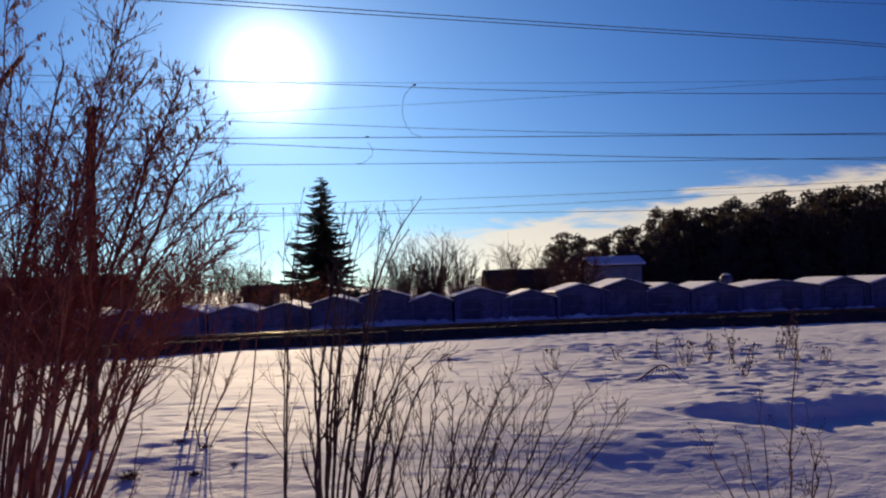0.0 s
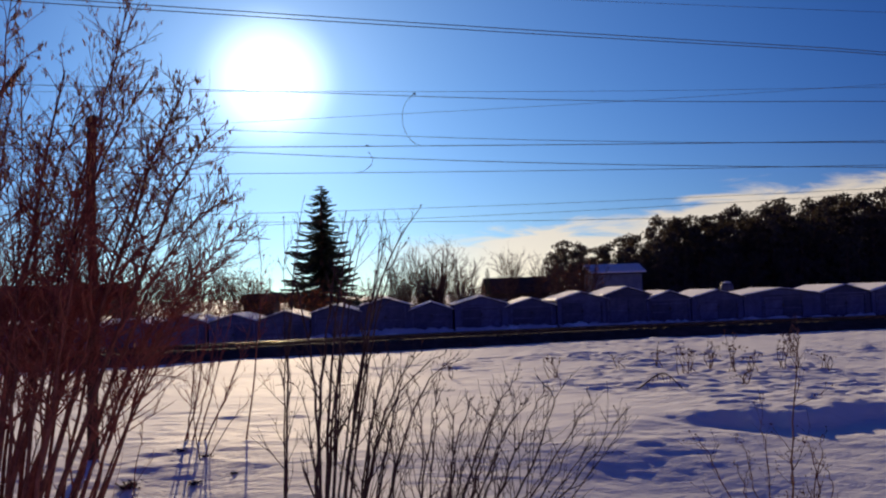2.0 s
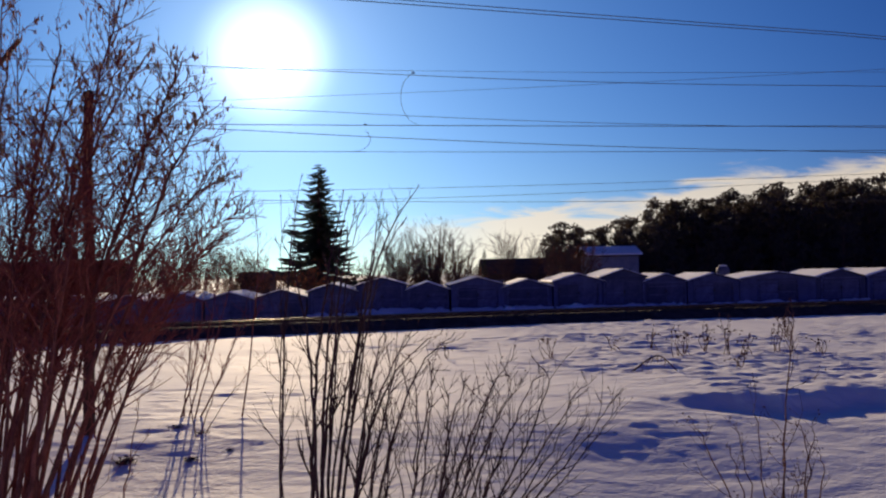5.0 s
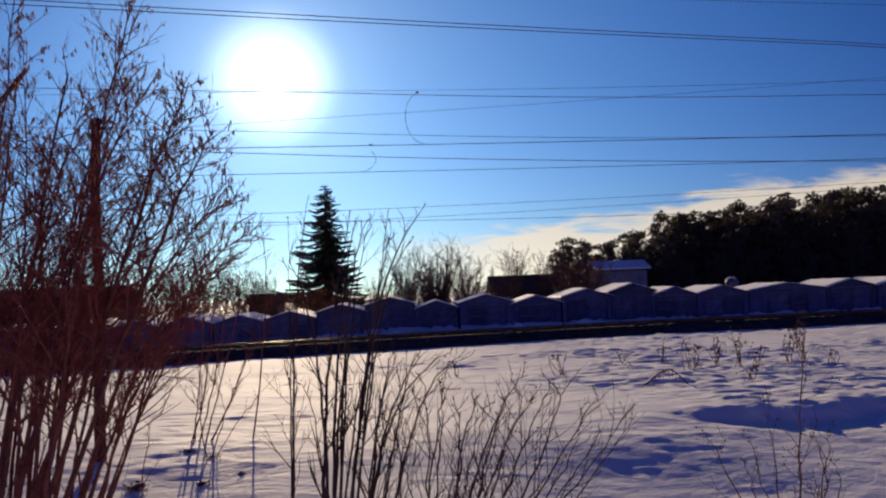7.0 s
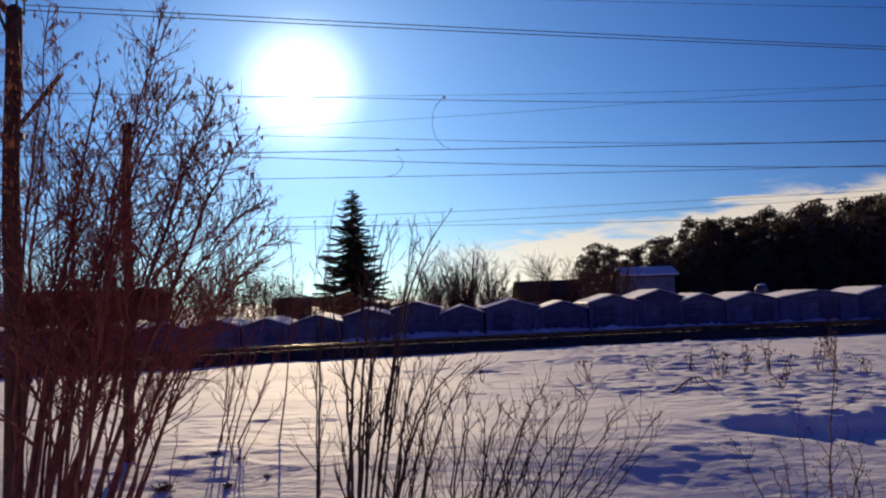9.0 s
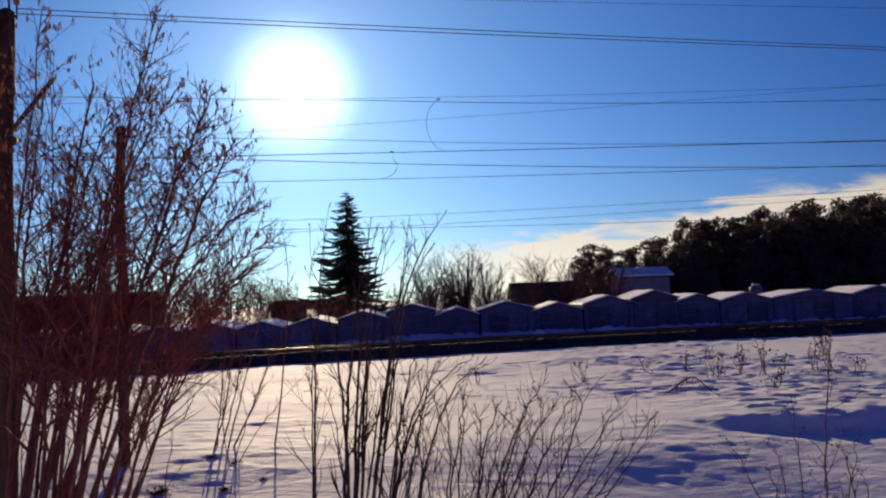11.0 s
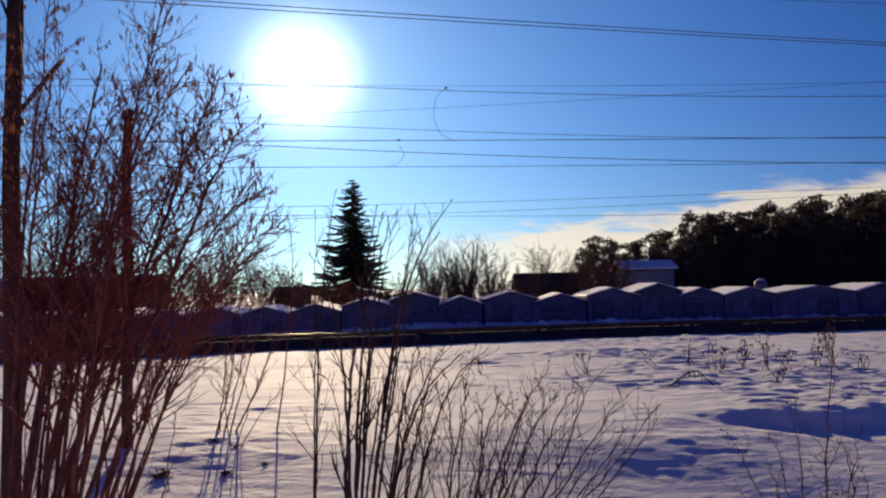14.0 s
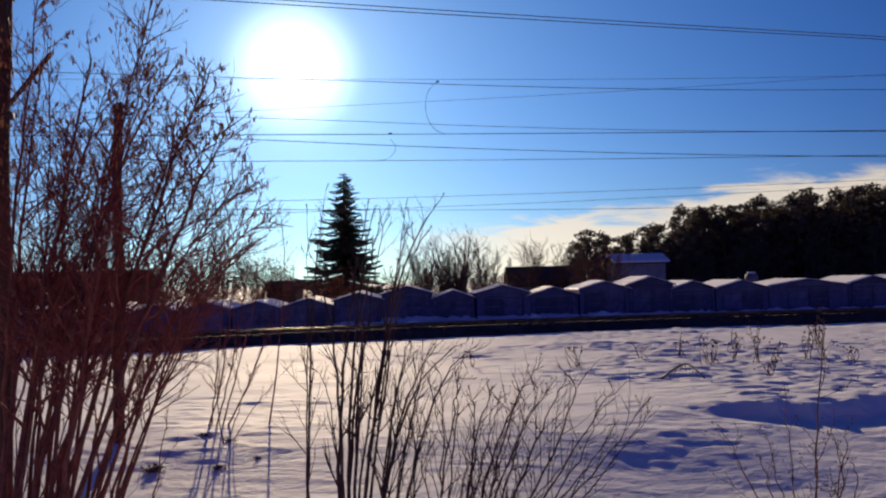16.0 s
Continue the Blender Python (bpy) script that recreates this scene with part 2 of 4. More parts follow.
def waves(x, y, seed):
    """Smooth value noise from 0 to 1."""
    i, j = np.floor(x), np.floor(y)
    u, v = x - i, y - j
    u, v = u * u * (3 - 2 * u), v * v * (3 - 2 * v)
    a, b = lattice(i, j, seed), lattice(i + 1, j, seed)
    c, d = lattice(i, j + 1, seed), lattice(i + 1, j + 1, seed)
    return (a * (1 - u) + b * u) * (1 - v) + (c * (1 - u) + d * u) * v


def step(v, lo, hi):
    t = np.clip((v - lo) / (hi - lo), 0, 1)
    return t * t * (3 - 2 * t)


def track_near(x):
    """The near foot of the railway bank."""
    return 42.0 + 0.27 * x - 0.004 * x * x


def yard_level(x):
    """The yard behind the railway falls a little to the west."""
    return 0.38 - 0.85 * step(-x, 3.0, 10.0)


def ground_z(x, y):
    x, y = np.asarray(x, float), np.asarray(y, float)
    field = 0.10 * (waves(x / 7, y / 5, 1) - 0.5) + 0.07 * (waves(x / 2.1 + y * 0.15, y / 1.3, 2) - 0.5)
    ripple = np.zeros_like(field)
    for k, (lx, ly, a, lo) in enumerate(((1.0, 0.40, 0.018, 0.50), (0.62, 0.27, 0.030, 0.48), (0.36, 0.19, 0.032, 0.44))):
        n = waves(x / lx + 0.30 * y / ly, y / ly + 0.10 * x / lx, 5 + k)
        ripple += a * step(n, lo, 0.92)
    patchy = 0.45 + 0.9 * step(waves(x / 5 + 3, y / 4, 9) + 0.25 * step(x, 0, 8), 0.35, 0.75)
    right = step(x + 1.0 * (waves(x / 1.1, y / 0.5, 23) - 0.5), 3.9, 7.8)
    calm = (0.25 + 0.75 * step(y, 12.0, 17.0)) * (1 - right) + right * (0.22 + 0.95 * step(y, 16.4, 17.8))
    ripple *= (0.62 + 0.42 * step(x, -3.0, 6.0)) * patchy * calm * (1 - step(y, 46, 52))
    z = (field + ripple) 
    # a shallow trough before the viewer's bank, lumpy where the shrubs root
    trough = (1 - step(y, 11.0, 17.8)) * (0.62 + 0.38 * step(y, 7.0, 9.5))
    hollow = -(0.50 + 0.40 * step(x, 0.3, 4.5)) * trough
    # to the east a wind drift ends in a lip, whose lee side lies in shade
    crest = 18.2 + 0.2 * np.sin(x * 0.6) + 0.8 * (waves(x / 0.9, y * 0 + 2, 21) - 0.5) + 0.5 * (waves(x / 0.33, y * 0 + 5, 24) - 0.5)
    across = y - crest
    lip = np.where(across < 0, -0.25 + 0.33 * step(across, -0.9, 0.0), 0.08 * (1 - step(across, 0.0, 6.0)))
    lip -= 0.108 * np.clip(16.2 - y, 0, 8.0)
    z += hollow * (1 - right) + lip * right
    lumps = (1 - step(y, 10.0, 12.5)) * step(y, 5.0, 7.0)
    lumps *= 1.0 - 0.55 * step(x, 0.0, 2.0)
    z += lumps * (0.36 * (waves(x / 1.0, y / 0.8, 31) - 0.5) + 0.18 * (waves(x / 0.42, y / 0.33, 32) - 0.5))
    # the railway bank's bed, and the yard beyond it
    toe = track_near(x)
    bed = step(y, toe - 0.6, toe + 1.0)
    z = z * (1 - bed) + bed * 0.05
    z = np.where(y > toe + 3, z + (yard_level(x) - 0.05) * step(y, toe + 4.2, toe + 6.2), z)
    far = step(y, 70, 110)
    z = z * (1 - far) + far * 0.2
    # the bank on which the viewer stands
    return z + 1.3 * (1 - step(np.hypot(x * 0.3, y), 1.5, 6.5))


def spread(a, b, h, grow, end):
    """Evenly h apart from a to b, then ever wider to end."""
    row = list(np.arange(a, b, h))
    while row[-1] < end:
        h *= grow
        row.append(row[-1] + h)
    return row


def build_ground():
    half = spread(0, 14, 0.11, 1.035, 3000)
    xs = np.array([-v for v in reversed(half[1:])] + half)
    ys = np.array([-v for v in reversed(spread(0, 6, 1.0, 1.3, 600)[1:])] + spread(0, 7, 0.35, 1, 7)[:-1]
                  + spread(7, 36, 0.085, 1.0, 36) + spread(36.1, 60, 0.2, 1.12, 3500))
    ys = np.unique(np.round(ys, 3))
    gx, gy = np.meshgrid(xs, ys)
    gz = ground_z(gx, gy)
    nx, ny = len(xs), len(ys)
    me = bpy.data.meshes.new("ground")
    me.vertices.add(nx * ny)
    me.vertices.foreach_set("co", np.stack([gx, gy, gz], -1).astype(np.float32).ravel())
    i = (np.arange(ny - 1)[:, None] * nx + np.arange(nx - 1)[None, :]).ravel()
    quads = np.stack([i, i + 1, i + nx + 1, i + nx], -1).astype(np.int32)
    me.loops.add(quads.size)
    me.loops.foreach_set("vertex_index", quads.ravel())
    me.polygons.add(len(quads))
    me.polygons.foreach_set("loop_start", np.arange(0, quads.size, 4, dtype=np.int32))
    me.polygons.foreach_set("use_smooth", np.ones(len(quads), bool))
    me.update(calc_edges=True)
    me.validate()
    me.materials.append(M_SNOW)
    tagged(new("ground", me), "wind-rippled snow field with blue hollows and drifts", "snow field", kind="structure")


build_ground()


def level(x, y):
    return float(ground_z(x, y))


# ---- railway ----
def build_railway():
    xs = np.arange(-75, 76, 1.5)
    bank = Shape()
    profile = ((0.0, -0.05), (0.35, 0.16), (1.0, 0.42), (1.3, 0.50), (3.9, 0.50), (4.3, 0.42), (5.2, 0.0))
    rng = random.Random(3)
    k = len(profile)
    for x in xs:
        for off, h in profile:
            bank.v.append(Vector((x, float(track_near(x)) + off + rng.uniform(-0.06, 0.06), h + rng.uniform(-0.03, 0.03))))
    for i in range(len(xs) - 1):
        for j in range(k - 1):
            q = i * k + j
            bank.f.append((q, q + k, q + k + 1, q + 1))
    tagged(new("railway_bank", bank.mesh("railway_bank", M_BALLAST)), "dark gravel railway bank crossing the snow", "railway bank", kind="structure")
    snow = Shape()
    for x in xs:
        y = float(track_near(x))
        for off, h in ((4.0, 0.47), (4.25, 0.49), (4.7, 0.38), (5.3, 0.10)):
            snow.v.append(Vector((x, y + off + rng.uniform(-0.1, 0.1), h + rng.uniform(-0.03, 0.05))))
    for i in range(len(xs) - 1):
        for j in range(3):
            q = i * 4 + j
            snow.f.append((q, q + 4, q + 5, q + 1))
    tagged(new("bank_snow", snow.mesh("bank_snow", M_ROOF_SNOW, True)), "snow lying along the railway bank", "snow", kind="structure")
    head = ((-0.07, 0.0), (0.07, 0.0), (0.07, 0.02), (0.012, 0.035), (0.012, 0.12), (0.035, 0.135), (0.035, 0.17), (-0.035, 0.17), (-0.035, 0.135), (-0.012, 0.12), (-0.012, 0.035), (-0.07, 0.02))
    for off in (1.75, 3.27):
        rail, n = Shape(), len(head)
        for x in xs:
            rail.v += [Vector((x, float(track_near(x)) + off + a, 0.55 + b)) for a, b in head]
        for i in range(len(xs) - 1):
            for j in range(n):
                q = i * n
                rail.f.append((q + j, q + n + j, q + n + (j + 1) % n, q + (j + 1) % n))
        ob = tagged(new("rail", rail.mesh("rail", M_RUST)), "rusty steel rail with a worn bright running top", "rail", "railway rails")
        top = Shape()
        for x in xs:
            y = float(track_near(x)) + off
            top.v += [Vector((x, y - 0.03, 0.724)), Vector((x, y + 0.03, 0.724)), Vector((x, y + 0.03, 0.7165)), Vector((x, y - 0.03, 0.7165))]
        for i in range(len(xs) - 1):
            for j in range(4):
                q = i * 4
                top.f.append((q + j, q + 4 + j, q + 4 + (j + 1) % 4, q + (j + 1) % 4))
        part("running_top", top, M_STEEL, ob, "polished steel running surface")
    beam = Shape().box(-0.12, -1.3, 0.0, 0.12, 1.3, 0.14)
    me = beam.mesh("sleeper", M_SLEEPER, bevel=0.012)
    for i in range(-70, 71):
        x = i * 0.6
        ob = new("sleeper", me)
        slope = math.degrees(math.atan(0.27 - 0.008 * x))
        ob.matrix_basis = pose(x, float(track_near(x)) + 2.5, 0.39, 0, 0, slope)
        tagged(ob, "dark creosoted wooden sleeper under the rails", "sleeper", "railway sleepers")


build_railway()


# ---- garages ----
def garage(x, width, eave, ridge, base, turn, style, front=55.0):
    rng = random.Random(int(x * 100) + 7)
    depth = 6.0
    what = ("flat grey metal garage with snow on its low gable roof", "weathered metal garage with double gates and a snowy roof",
            "dull blue-grey garage with low snowy gable roof")[style]
    g = thing("garage", what, "garage", (x, front, base), turn, "row of garages")
    w = width / 2 - 0.015
    walls = Shape()
    top = ((-w, 0), (w, 0), (w, eave), (0, ridge), (-w, eave))
    walls.prism(top, 0.0, depth)
    part("shell", walls, M_GARAGE, g, bevel=0.02)
    for s in (-1, 1):
        roof = Shape()
        rise = (ridge - eave) / w
        roof.prism(((0, ridge + 0.005), (s * (w + 0.14), eave - rise * 0.14 + 0.005), (s * (w + 0.14), eave - rise * 0.14 + 0.05), (0, ridge + 0.05)), -0.16, depth + 0.1)
        part("roof_sheet", roof, M_RUST, g)
        snow = Shape()
        n, t = 10, 12
        thick = 0.05 + 0.04 * rng.random()
        for j in range(t + 1):
            yy = -0.19 + (depth + 0.2) * (j / t)
            lip = rng.uniform(-0.04, 0.04)
            for i in range(n + 1):
                u = i / n
                xx = s * u * (w + 0.15 + lip)
                zz = ridge - rise * u * (w + 0.13) + 0.055
                up = thick * (0.75 + 0.5 * rng.random()) * (0.55 if i in (0, n) and j in (0, t) else 1.0)
                if i == n or j in (0, t):
                    up *= 0.55
                snow.v += [Vector((xx, yy, zz)), Vector((xx, yy, zz + up))]
        c = 2 * (n + 1)
        for j in range(t):
            for i in range(n):
                a = j * c + 2 * i
                snow.f += [(a + 1, a + 3, a + c + 3, a + c + 1)]
        for i in range(n):
            for j in (0, t):
                a = j * c + 2 * i
                snow.f.append((a, a + 2, a + 3, a + 1))
        for j in range(t):
            a = j * c + 2 * n
            snow.f.append((a, a + c, a + c + 1, a + 1))
        part("roof_snow", snow, M_ROOF_SNOW, g, "blanket of snow on the roof slope", soft=True)
    gate_w, gate_h = min(1.25, w - 0.25), eave - 0.18
    for s in (-1, 1):
        leaf = Shape().box(s * 0.015, -0.05, 0.12, s * gate_w, -0.004, gate_h)
        gate = part("gate", leaf, M_GATE, g, bevel=0.008)
        for z in (0.2, gate_h * 0.52, gate_h - 0.16):
            part("rail_bar", Shape().box(s * 0.04, -0.085, z, s * (gate_w - 0.03), -0.052, z + 0.07), M_GATE, gate)
        for z in (0.35, gate_h - 0.4):
            part("hinge", Shape().tube(((s * (gate_w + 0.02), -0.06, z), (s * (gate_w + 0.02), -0.06, z + 0.16)), (0.025, 0.025), 8), M_IRON, gate)
        post = Shape().box(s * (gate_w + 0.05), -0.07, 0.0, s * (gate_w + 0.15), -0.003, gate_h + 0.08)
        part("gate_post", post, M_GATE, g, bevel=0.008)
    part("lintel", Shape().box(-gate_w - 0.15, -0.08, gate_h + 0.09, gate_w + 0.15, -0.003, gate_h + 0.19), M_GATE, g, bevel=0.008)
    part("padlock", Shape().box(-0.06, -0.12, 1.0, 0.06, -0.088, 1.16), M_IRON, g, bevel=0.01)
    drift = Shape()
    for i in range(13):
        xx = -w + 2 * w * i / 12
        hgt = 0.15 + 0.22 * rng.random()
        drift.v += [Vector((xx, -1.0 - 0.4 * rng.random(), -0.1)), Vector((xx, -0.55, hgt * 0.7)), Vector((xx, -0.14, hgt))]
    for i in range(12):
        for j in range(2):
            a = 3 * i + j
            drift.f.append((a, a + 3, a + 4, a + 1))
    part("snow_bank", drift, M_ROOF_SNOW, g, "snow banked against the gates", soft=True)
    return g


def build_garages():
    # middle x, width, ridge above sea of snow
    row = [(-1.99, 3.45, 2.65), (1.12, 2.85, 2.29), (4.47, 3.6, 2.56), (7.88, 3.3, 2.34), (11.32, 3.4, 2.65), (14.45, 3.1, 2.90),
           (17.32, 2.9, 2.54), (20.62, 3.6, 2.51), (25.1, 5.3, 2.50), (29.5, 3.5, 2.61), (33.0, 3.4, 2.6), (36.5, 3.5, 2.5), (40.0, 3.4, 2.6)]
    x, k = -5.3, 0
    while x > -46:
        row.append((x, 3.3, (2.30, 1.99, 1.87, 1.92, 1.78, 1.86, 1.75)[min(k, 6)]))
        x -= 3.4
        k += 1
    for i, (x, width, ridge) in enumerate(sorted(row)):
        base = float(yard_level(x)) - 0.05
        ridge -= base
        garage(x, width, ridge - (0.5 if width < 4 else 0.42), ridge, base, (i * 37 % 5 - 2) * 0.5, i % 3)


build_garages()


# ---- poles and wires ----
def insulator(parent, x, y, z):
    pin = part("pin", Shape().tube(((x, y, z - 0.22), (x, y, z + 0.02)), (0.012, 0.012), 8), M_IRON, parent)
    part("insulator", Shape().lathe(((0.025, -0.02), (0.042, 0.0), (0.045, 0.03), (0.028, 0.04), (0.038, 0.06), (0.034, 0.09), (0.015, 0.11)), (x, y, z)), M_PORCELAIN, pin)


def pole(x, y, top, radius, label):
    rng = random.Random(int(y))
    z0 = level(x, y) - 0.3
    height = top - z0
    p = thing("utility_pole", label, "utility pole", (x, y, z0), 0, "wooden poles")
    n = 14
    pts = [(0.02 * math.sin(i * 0.7 + y), 0.015 * math.cos(i * 0.9), height * i / n) for i in range(n + 1)]
    part("shaft", Shape().tube(pts, [radius * (1.12 - 0.2 * i / n) * (1 + 0.03 * rng.uniform(-1, 1)) for i in range(n + 1)], 14), M_POLE, p, soft=True)
    part("cap", Shape().lathe(((radius * 0.98, 0.0), (radius * 1.02, 0.03), (radius * 0.4, 0.09)), (pts[-1][0], pts[-1][1], height - 0.01), 14), M_IRON, p)
    return p, height


near_pole, near_h = pole(-5.82, 11.0, 7.05, 0.115, "weathered brown wooden utility pole among bare alders")
top = near_h - 0.25
part("hook_rod", Shape().tube(((0.12, -0.10, top - 0.05), (0.12, -0.11, top + 0.3), (0.11, -0.11, top + 0.75)), (0.016, 0.016, 0.013), 8), M_IRON, near_pole)
part("hook_arm", Shape().tube(((0.12, -0.11, top + 0.15), (0.24, -0.125, top + 0.17)), (0.014, 0.014), 8), M_IRON, near_pole)
part("arm", Shape().tube(((0.03, -0.12, near_h - 0.10), (-0.24, -0.13, near_h + 0.24), (-0.46, -0.14, near_h + 0.52)), (0.05, 0.045, 0.04), 8), M_POLE, near_pole, "short slanting wooden arm")
part("arm_brace", Shape().tube(((0.0, -0.12, near_h - 0.38), (-0.20, -0.13, near_h + 0.14)), (0.022, 0.022), 6), M_IRON, near_pole)
part("down_lead", Shape().tube(((0.13, -0.13, near_h - 0.3), (0.17, -0.14, near_h - 0.7), (0.22, -0.14, near_h - 1.25)), (0.012, 0.012, 0.012), 6), M_IRON, near_pole)
insulator(near_pole, 0.23, -0.125, top + 0.34)
insulator(near_pole, -0.46, -0.14, near_h + 0.68)
strut = Shape().tube(((0.06, -0.10, near_h - 1.74), (0.72, -0.12, near_h - 0.96)), (0.034, 0.034), 6)
part("strut", strut, M_IRON, near_pole, "dark angled iron strut")
part("strut_clamp", Shape().lathe(((0.15, 0), (0.15, 0.09)), (0, 0, near_h - 1.80), 14), M_IRON, near_pole)
far_pole, far_h = pole(-6.2, 16.0, 6.51, 0.10, "slimmer weathered wooden pole behind the alders")


WEST_END, EAST_END = -24.0, 32.0
held = {WEST_END: [], EAST_END: []}


def wire(a, b, sag=0.0, radius=0.011, span=True):
    """A wire through a and b; span: carried on beyond both to the masts."""
    (x0, y0, z0), (x1, y1, z1) = a, b
    u0, u1 = ((WEST_END - x0) / (x1 - x0), (EAST_END - x0) / (x1 - x0)) if span else (0.0, 1.0)
    pts, n = [], 56
    for i in range(n + 1):
        u = u0 + (u1 - u0) * i / n
        bow = u * u - u if 0 <= u <= 1 else (u - 1 if u > 1 else -u) * 0.5
        pts.append((x0 + (x1 - x0) * u, y0 + (y1 - y0) * u, z0 + (z1 - z0) * u + 4 * sag * bow))
    if span:
        held[WEST_END].append(pts[0])
        held[EAST_END].append(pts[-1])
    ob = new("overhead_wire", Shape().tube(pts, [radius] * (n + 1), 5).mesh("overhead_wire", M_WIRE))
    tagged(ob, "thin dark overhead wire strung across blue sky", "wire", "overhead wires")


for dz, dy in ((0.0, 0.0), (-0.05, 0.06)):
    wire((-5.60, 10.87 + dy, 7.07 + dz), (7.6, 14.0, 7.02 + dz), sag=0.02, radius=0.007, span=False)
    wire((7.6, 14.0, 7.02 + dz), (20.8, 17.1, 6.87 + dz), sag=0.02, radius=0.007, span=False)
W = 26.0
wire((-4.24, W, 12.97), (14.65, W, 11.8), 0.03, 0.007)
wire((-1.98, W, 9.40), (14.0, W, 8.79), 0.10, 0.011)
wire((-1.97, W + 0.3, 9.55), (14.01, W + 0.3, 9.31), 0.05, 0.006)
wire((-1.99, W + 0.6, 8.79), (14.01, W + 0.6, 9.38), 0.04, 0.006)
wire((-2.43, W, 8.12), (13.96, W, 7.43), 0.10, 0.009)
wire((-5.22, W - 0.1, 7.73), (13.96, W - 0.1, 7.44), 0.02, 0.013)
wire((-5.22, W, 7.57), (13.93, W, 6.62), 0.10, 0.012)
wire((-5.24, W - 0.1, 6.88), (13.93, W - 0.1, 6.64), 0.03, 0.010)
wire((-5.28, W, 5.62), (13.91, W, 5.85), 0.06, 0.007)
wire((-1.96, W + 0.3, 5.31), (13.91, W + 0.3, 5.70), 0.05, 0.007)
wire((-5.29, W, 5.35), (7.85, W, 5.10), 0.04, 0.008)


def mast(x, ends):
    """A wooden line mast with one bracket to each wire that it holds."""
    y, z0 = W + 0.9, level(x, W + 0.9) - 0.3
    top = max(p[2] for p in ends) + 0.4
    m = thing("line_mast", "tall weathered wooden mast carrying overhead wires", "utility pole", (x, y, z0), 0, "line masts")
    part("shaft", Shape().tube([(0, 0, (top - z0) * i / 8) for i in range(9)], [0.17 - 0.008 * i for i in range(9)], 12), M_POLE, m, soft=True)
    for px, py, pz in ends:
        tip = Vector((px - x, py - y, pz - z0))
        part("bracket", Shape().tube((Vector((0, 0, tip.z - 0.12)), tip), (0.035, 0.02), 6), M_IRON, m)


for end, ends in held.items():
    mast(end, ends)
pole(20.8, 17.1, 7.1, 0.115, "weathered wooden utility pole holding the paired wires")


def jumper(pts):
    path = []
    for i in range(len(pts) - 1):
        a, b = pts[i], pts[i + 1]
        p, q = pts[max(i - 1, 0)], pts[min(i + 2, len(pts) - 1)]
        for k in range(6):
            u = k / 6
            path.append(tuple(0.5 * (2 * a[j] + (b[j] - p[j]) * u + (2 * p[j] - 5 * a[j] + 4 * b[j] - q[j]) * u * u + (3 * a[j] - p[j] - 3 * b[j] + q[j]) * u ** 3) for j in (0, 1)))
    path.append(pts[-1])
    ob = new("jumper_wire", Shape().tube([(x, W - 0.03, z) for x, z in path], [0.008] * len(path), 5).mesh("jumper_wire", M_WIRE))
    tagged(ob, "curved jumper cable joining two overhead wires", "wire", "jumper cables")


jumper([(0.19, 9.36), (-0.14, 8.99), (-0.21, 8.36), (0.02, 7.85), (0.34, 7.66)])
jumper([(-1.36, 7.50), (-1.22, 7.31), (-1.25, 7.09), (-1.50, 6.88), (-1.85, 6.83)])
for x, y, z in ((0.19, W, 9.35), (-1.36, W - 0.1, 7.68)):
    clamp = Shape().tube(((x - 0.05, y, z), (x + 0.05, y, z)), (0.03, 0.03), 6)
    tagged(new("wire_clamp", clamp.mesh("wire_clamp", M_IRON)), "small dark clamp on an overhead wire", "wire clamp", "wire clamps")


# ---- bare shrubs ----
def bent(a, m, b, n, rng, jitter):
    """n + 1 points of a curve from a past m to b, a little crooked."""
    c = 2 * m - (a + b) / 2
    pts = []
    for i in range(n + 1):
        u = i / n
        p = a * (1 - u) ** 2 + c * (2 * u * (1 - u)) + b * u * u
        w = jitter * min(1, 4 * u)
        pts.append(p + Vector((rng.uniform(-w, w), rng.uniform(-w, w), rng.uniform(-w, w) * 0.5)))
    return pts


def twig(shape, tips, start, way, length, radius, rng, order, spread_deg=32.0, droop=0.0, wobble=0.19, lift=0.07):
    n = 3 if order == 0 else 5
    pts, p, d = [start], start, way.normalized()
    for i in range(n):
        d = (d + Vector((rng.gauss(0, wobble), rng.gauss(0, wobble), rng.gauss(0, wobble * 0.7) + lift - droop))).normalized()
        p = p + d * (length / n)
        pts.append(p)
    shape.tube(pts, [radius * (1 - 0.75 * i / n) for i in range(n + 1)], 3 if order < 2 else 4, cap=False)
    tips.append((p, d))
    if order > 0:
        for k in range(rng.randint(2, 4)):
            i = rng.randint(1, n - 1)
            turn = Vector((rng.gauss(0, 1), rng.gauss(0, 1), rng.gauss(0.4, 0.6))).normalized()
            side = (pts[i + 1] - pts[i]).normalized() + turn * math.tan(radians(spread_deg)) * rng.uniform(0.6, 1.3)
            twig(shape, tips, pts[i].lerp(pts[i + 1], rng.random()), side, length * rng.uniform(0.35, 0.65), max(radius * 0.6, 0.0018), rng, order - 1, spread_deg, droop, wobble, lift)


def catkin(shape, p, rng):
    length, r = rng.uniform(0.03, 0.055), rng.uniform(0.005, 0.008)
    sway = Vector((rng.gauss(0, 0.15), rng.gauss(0, 0.15), -1)).normalized()
    pts = [p, p + sway * 0.012, p + sway * (0.012 + length * 0.35), p + sway * (0.012 + length * 0.8), p + sway * (0.012 + length)]
    shape.tube(pts, (0.0012, r * 0.7, r, r * 0.85, r * 0.3), 5)


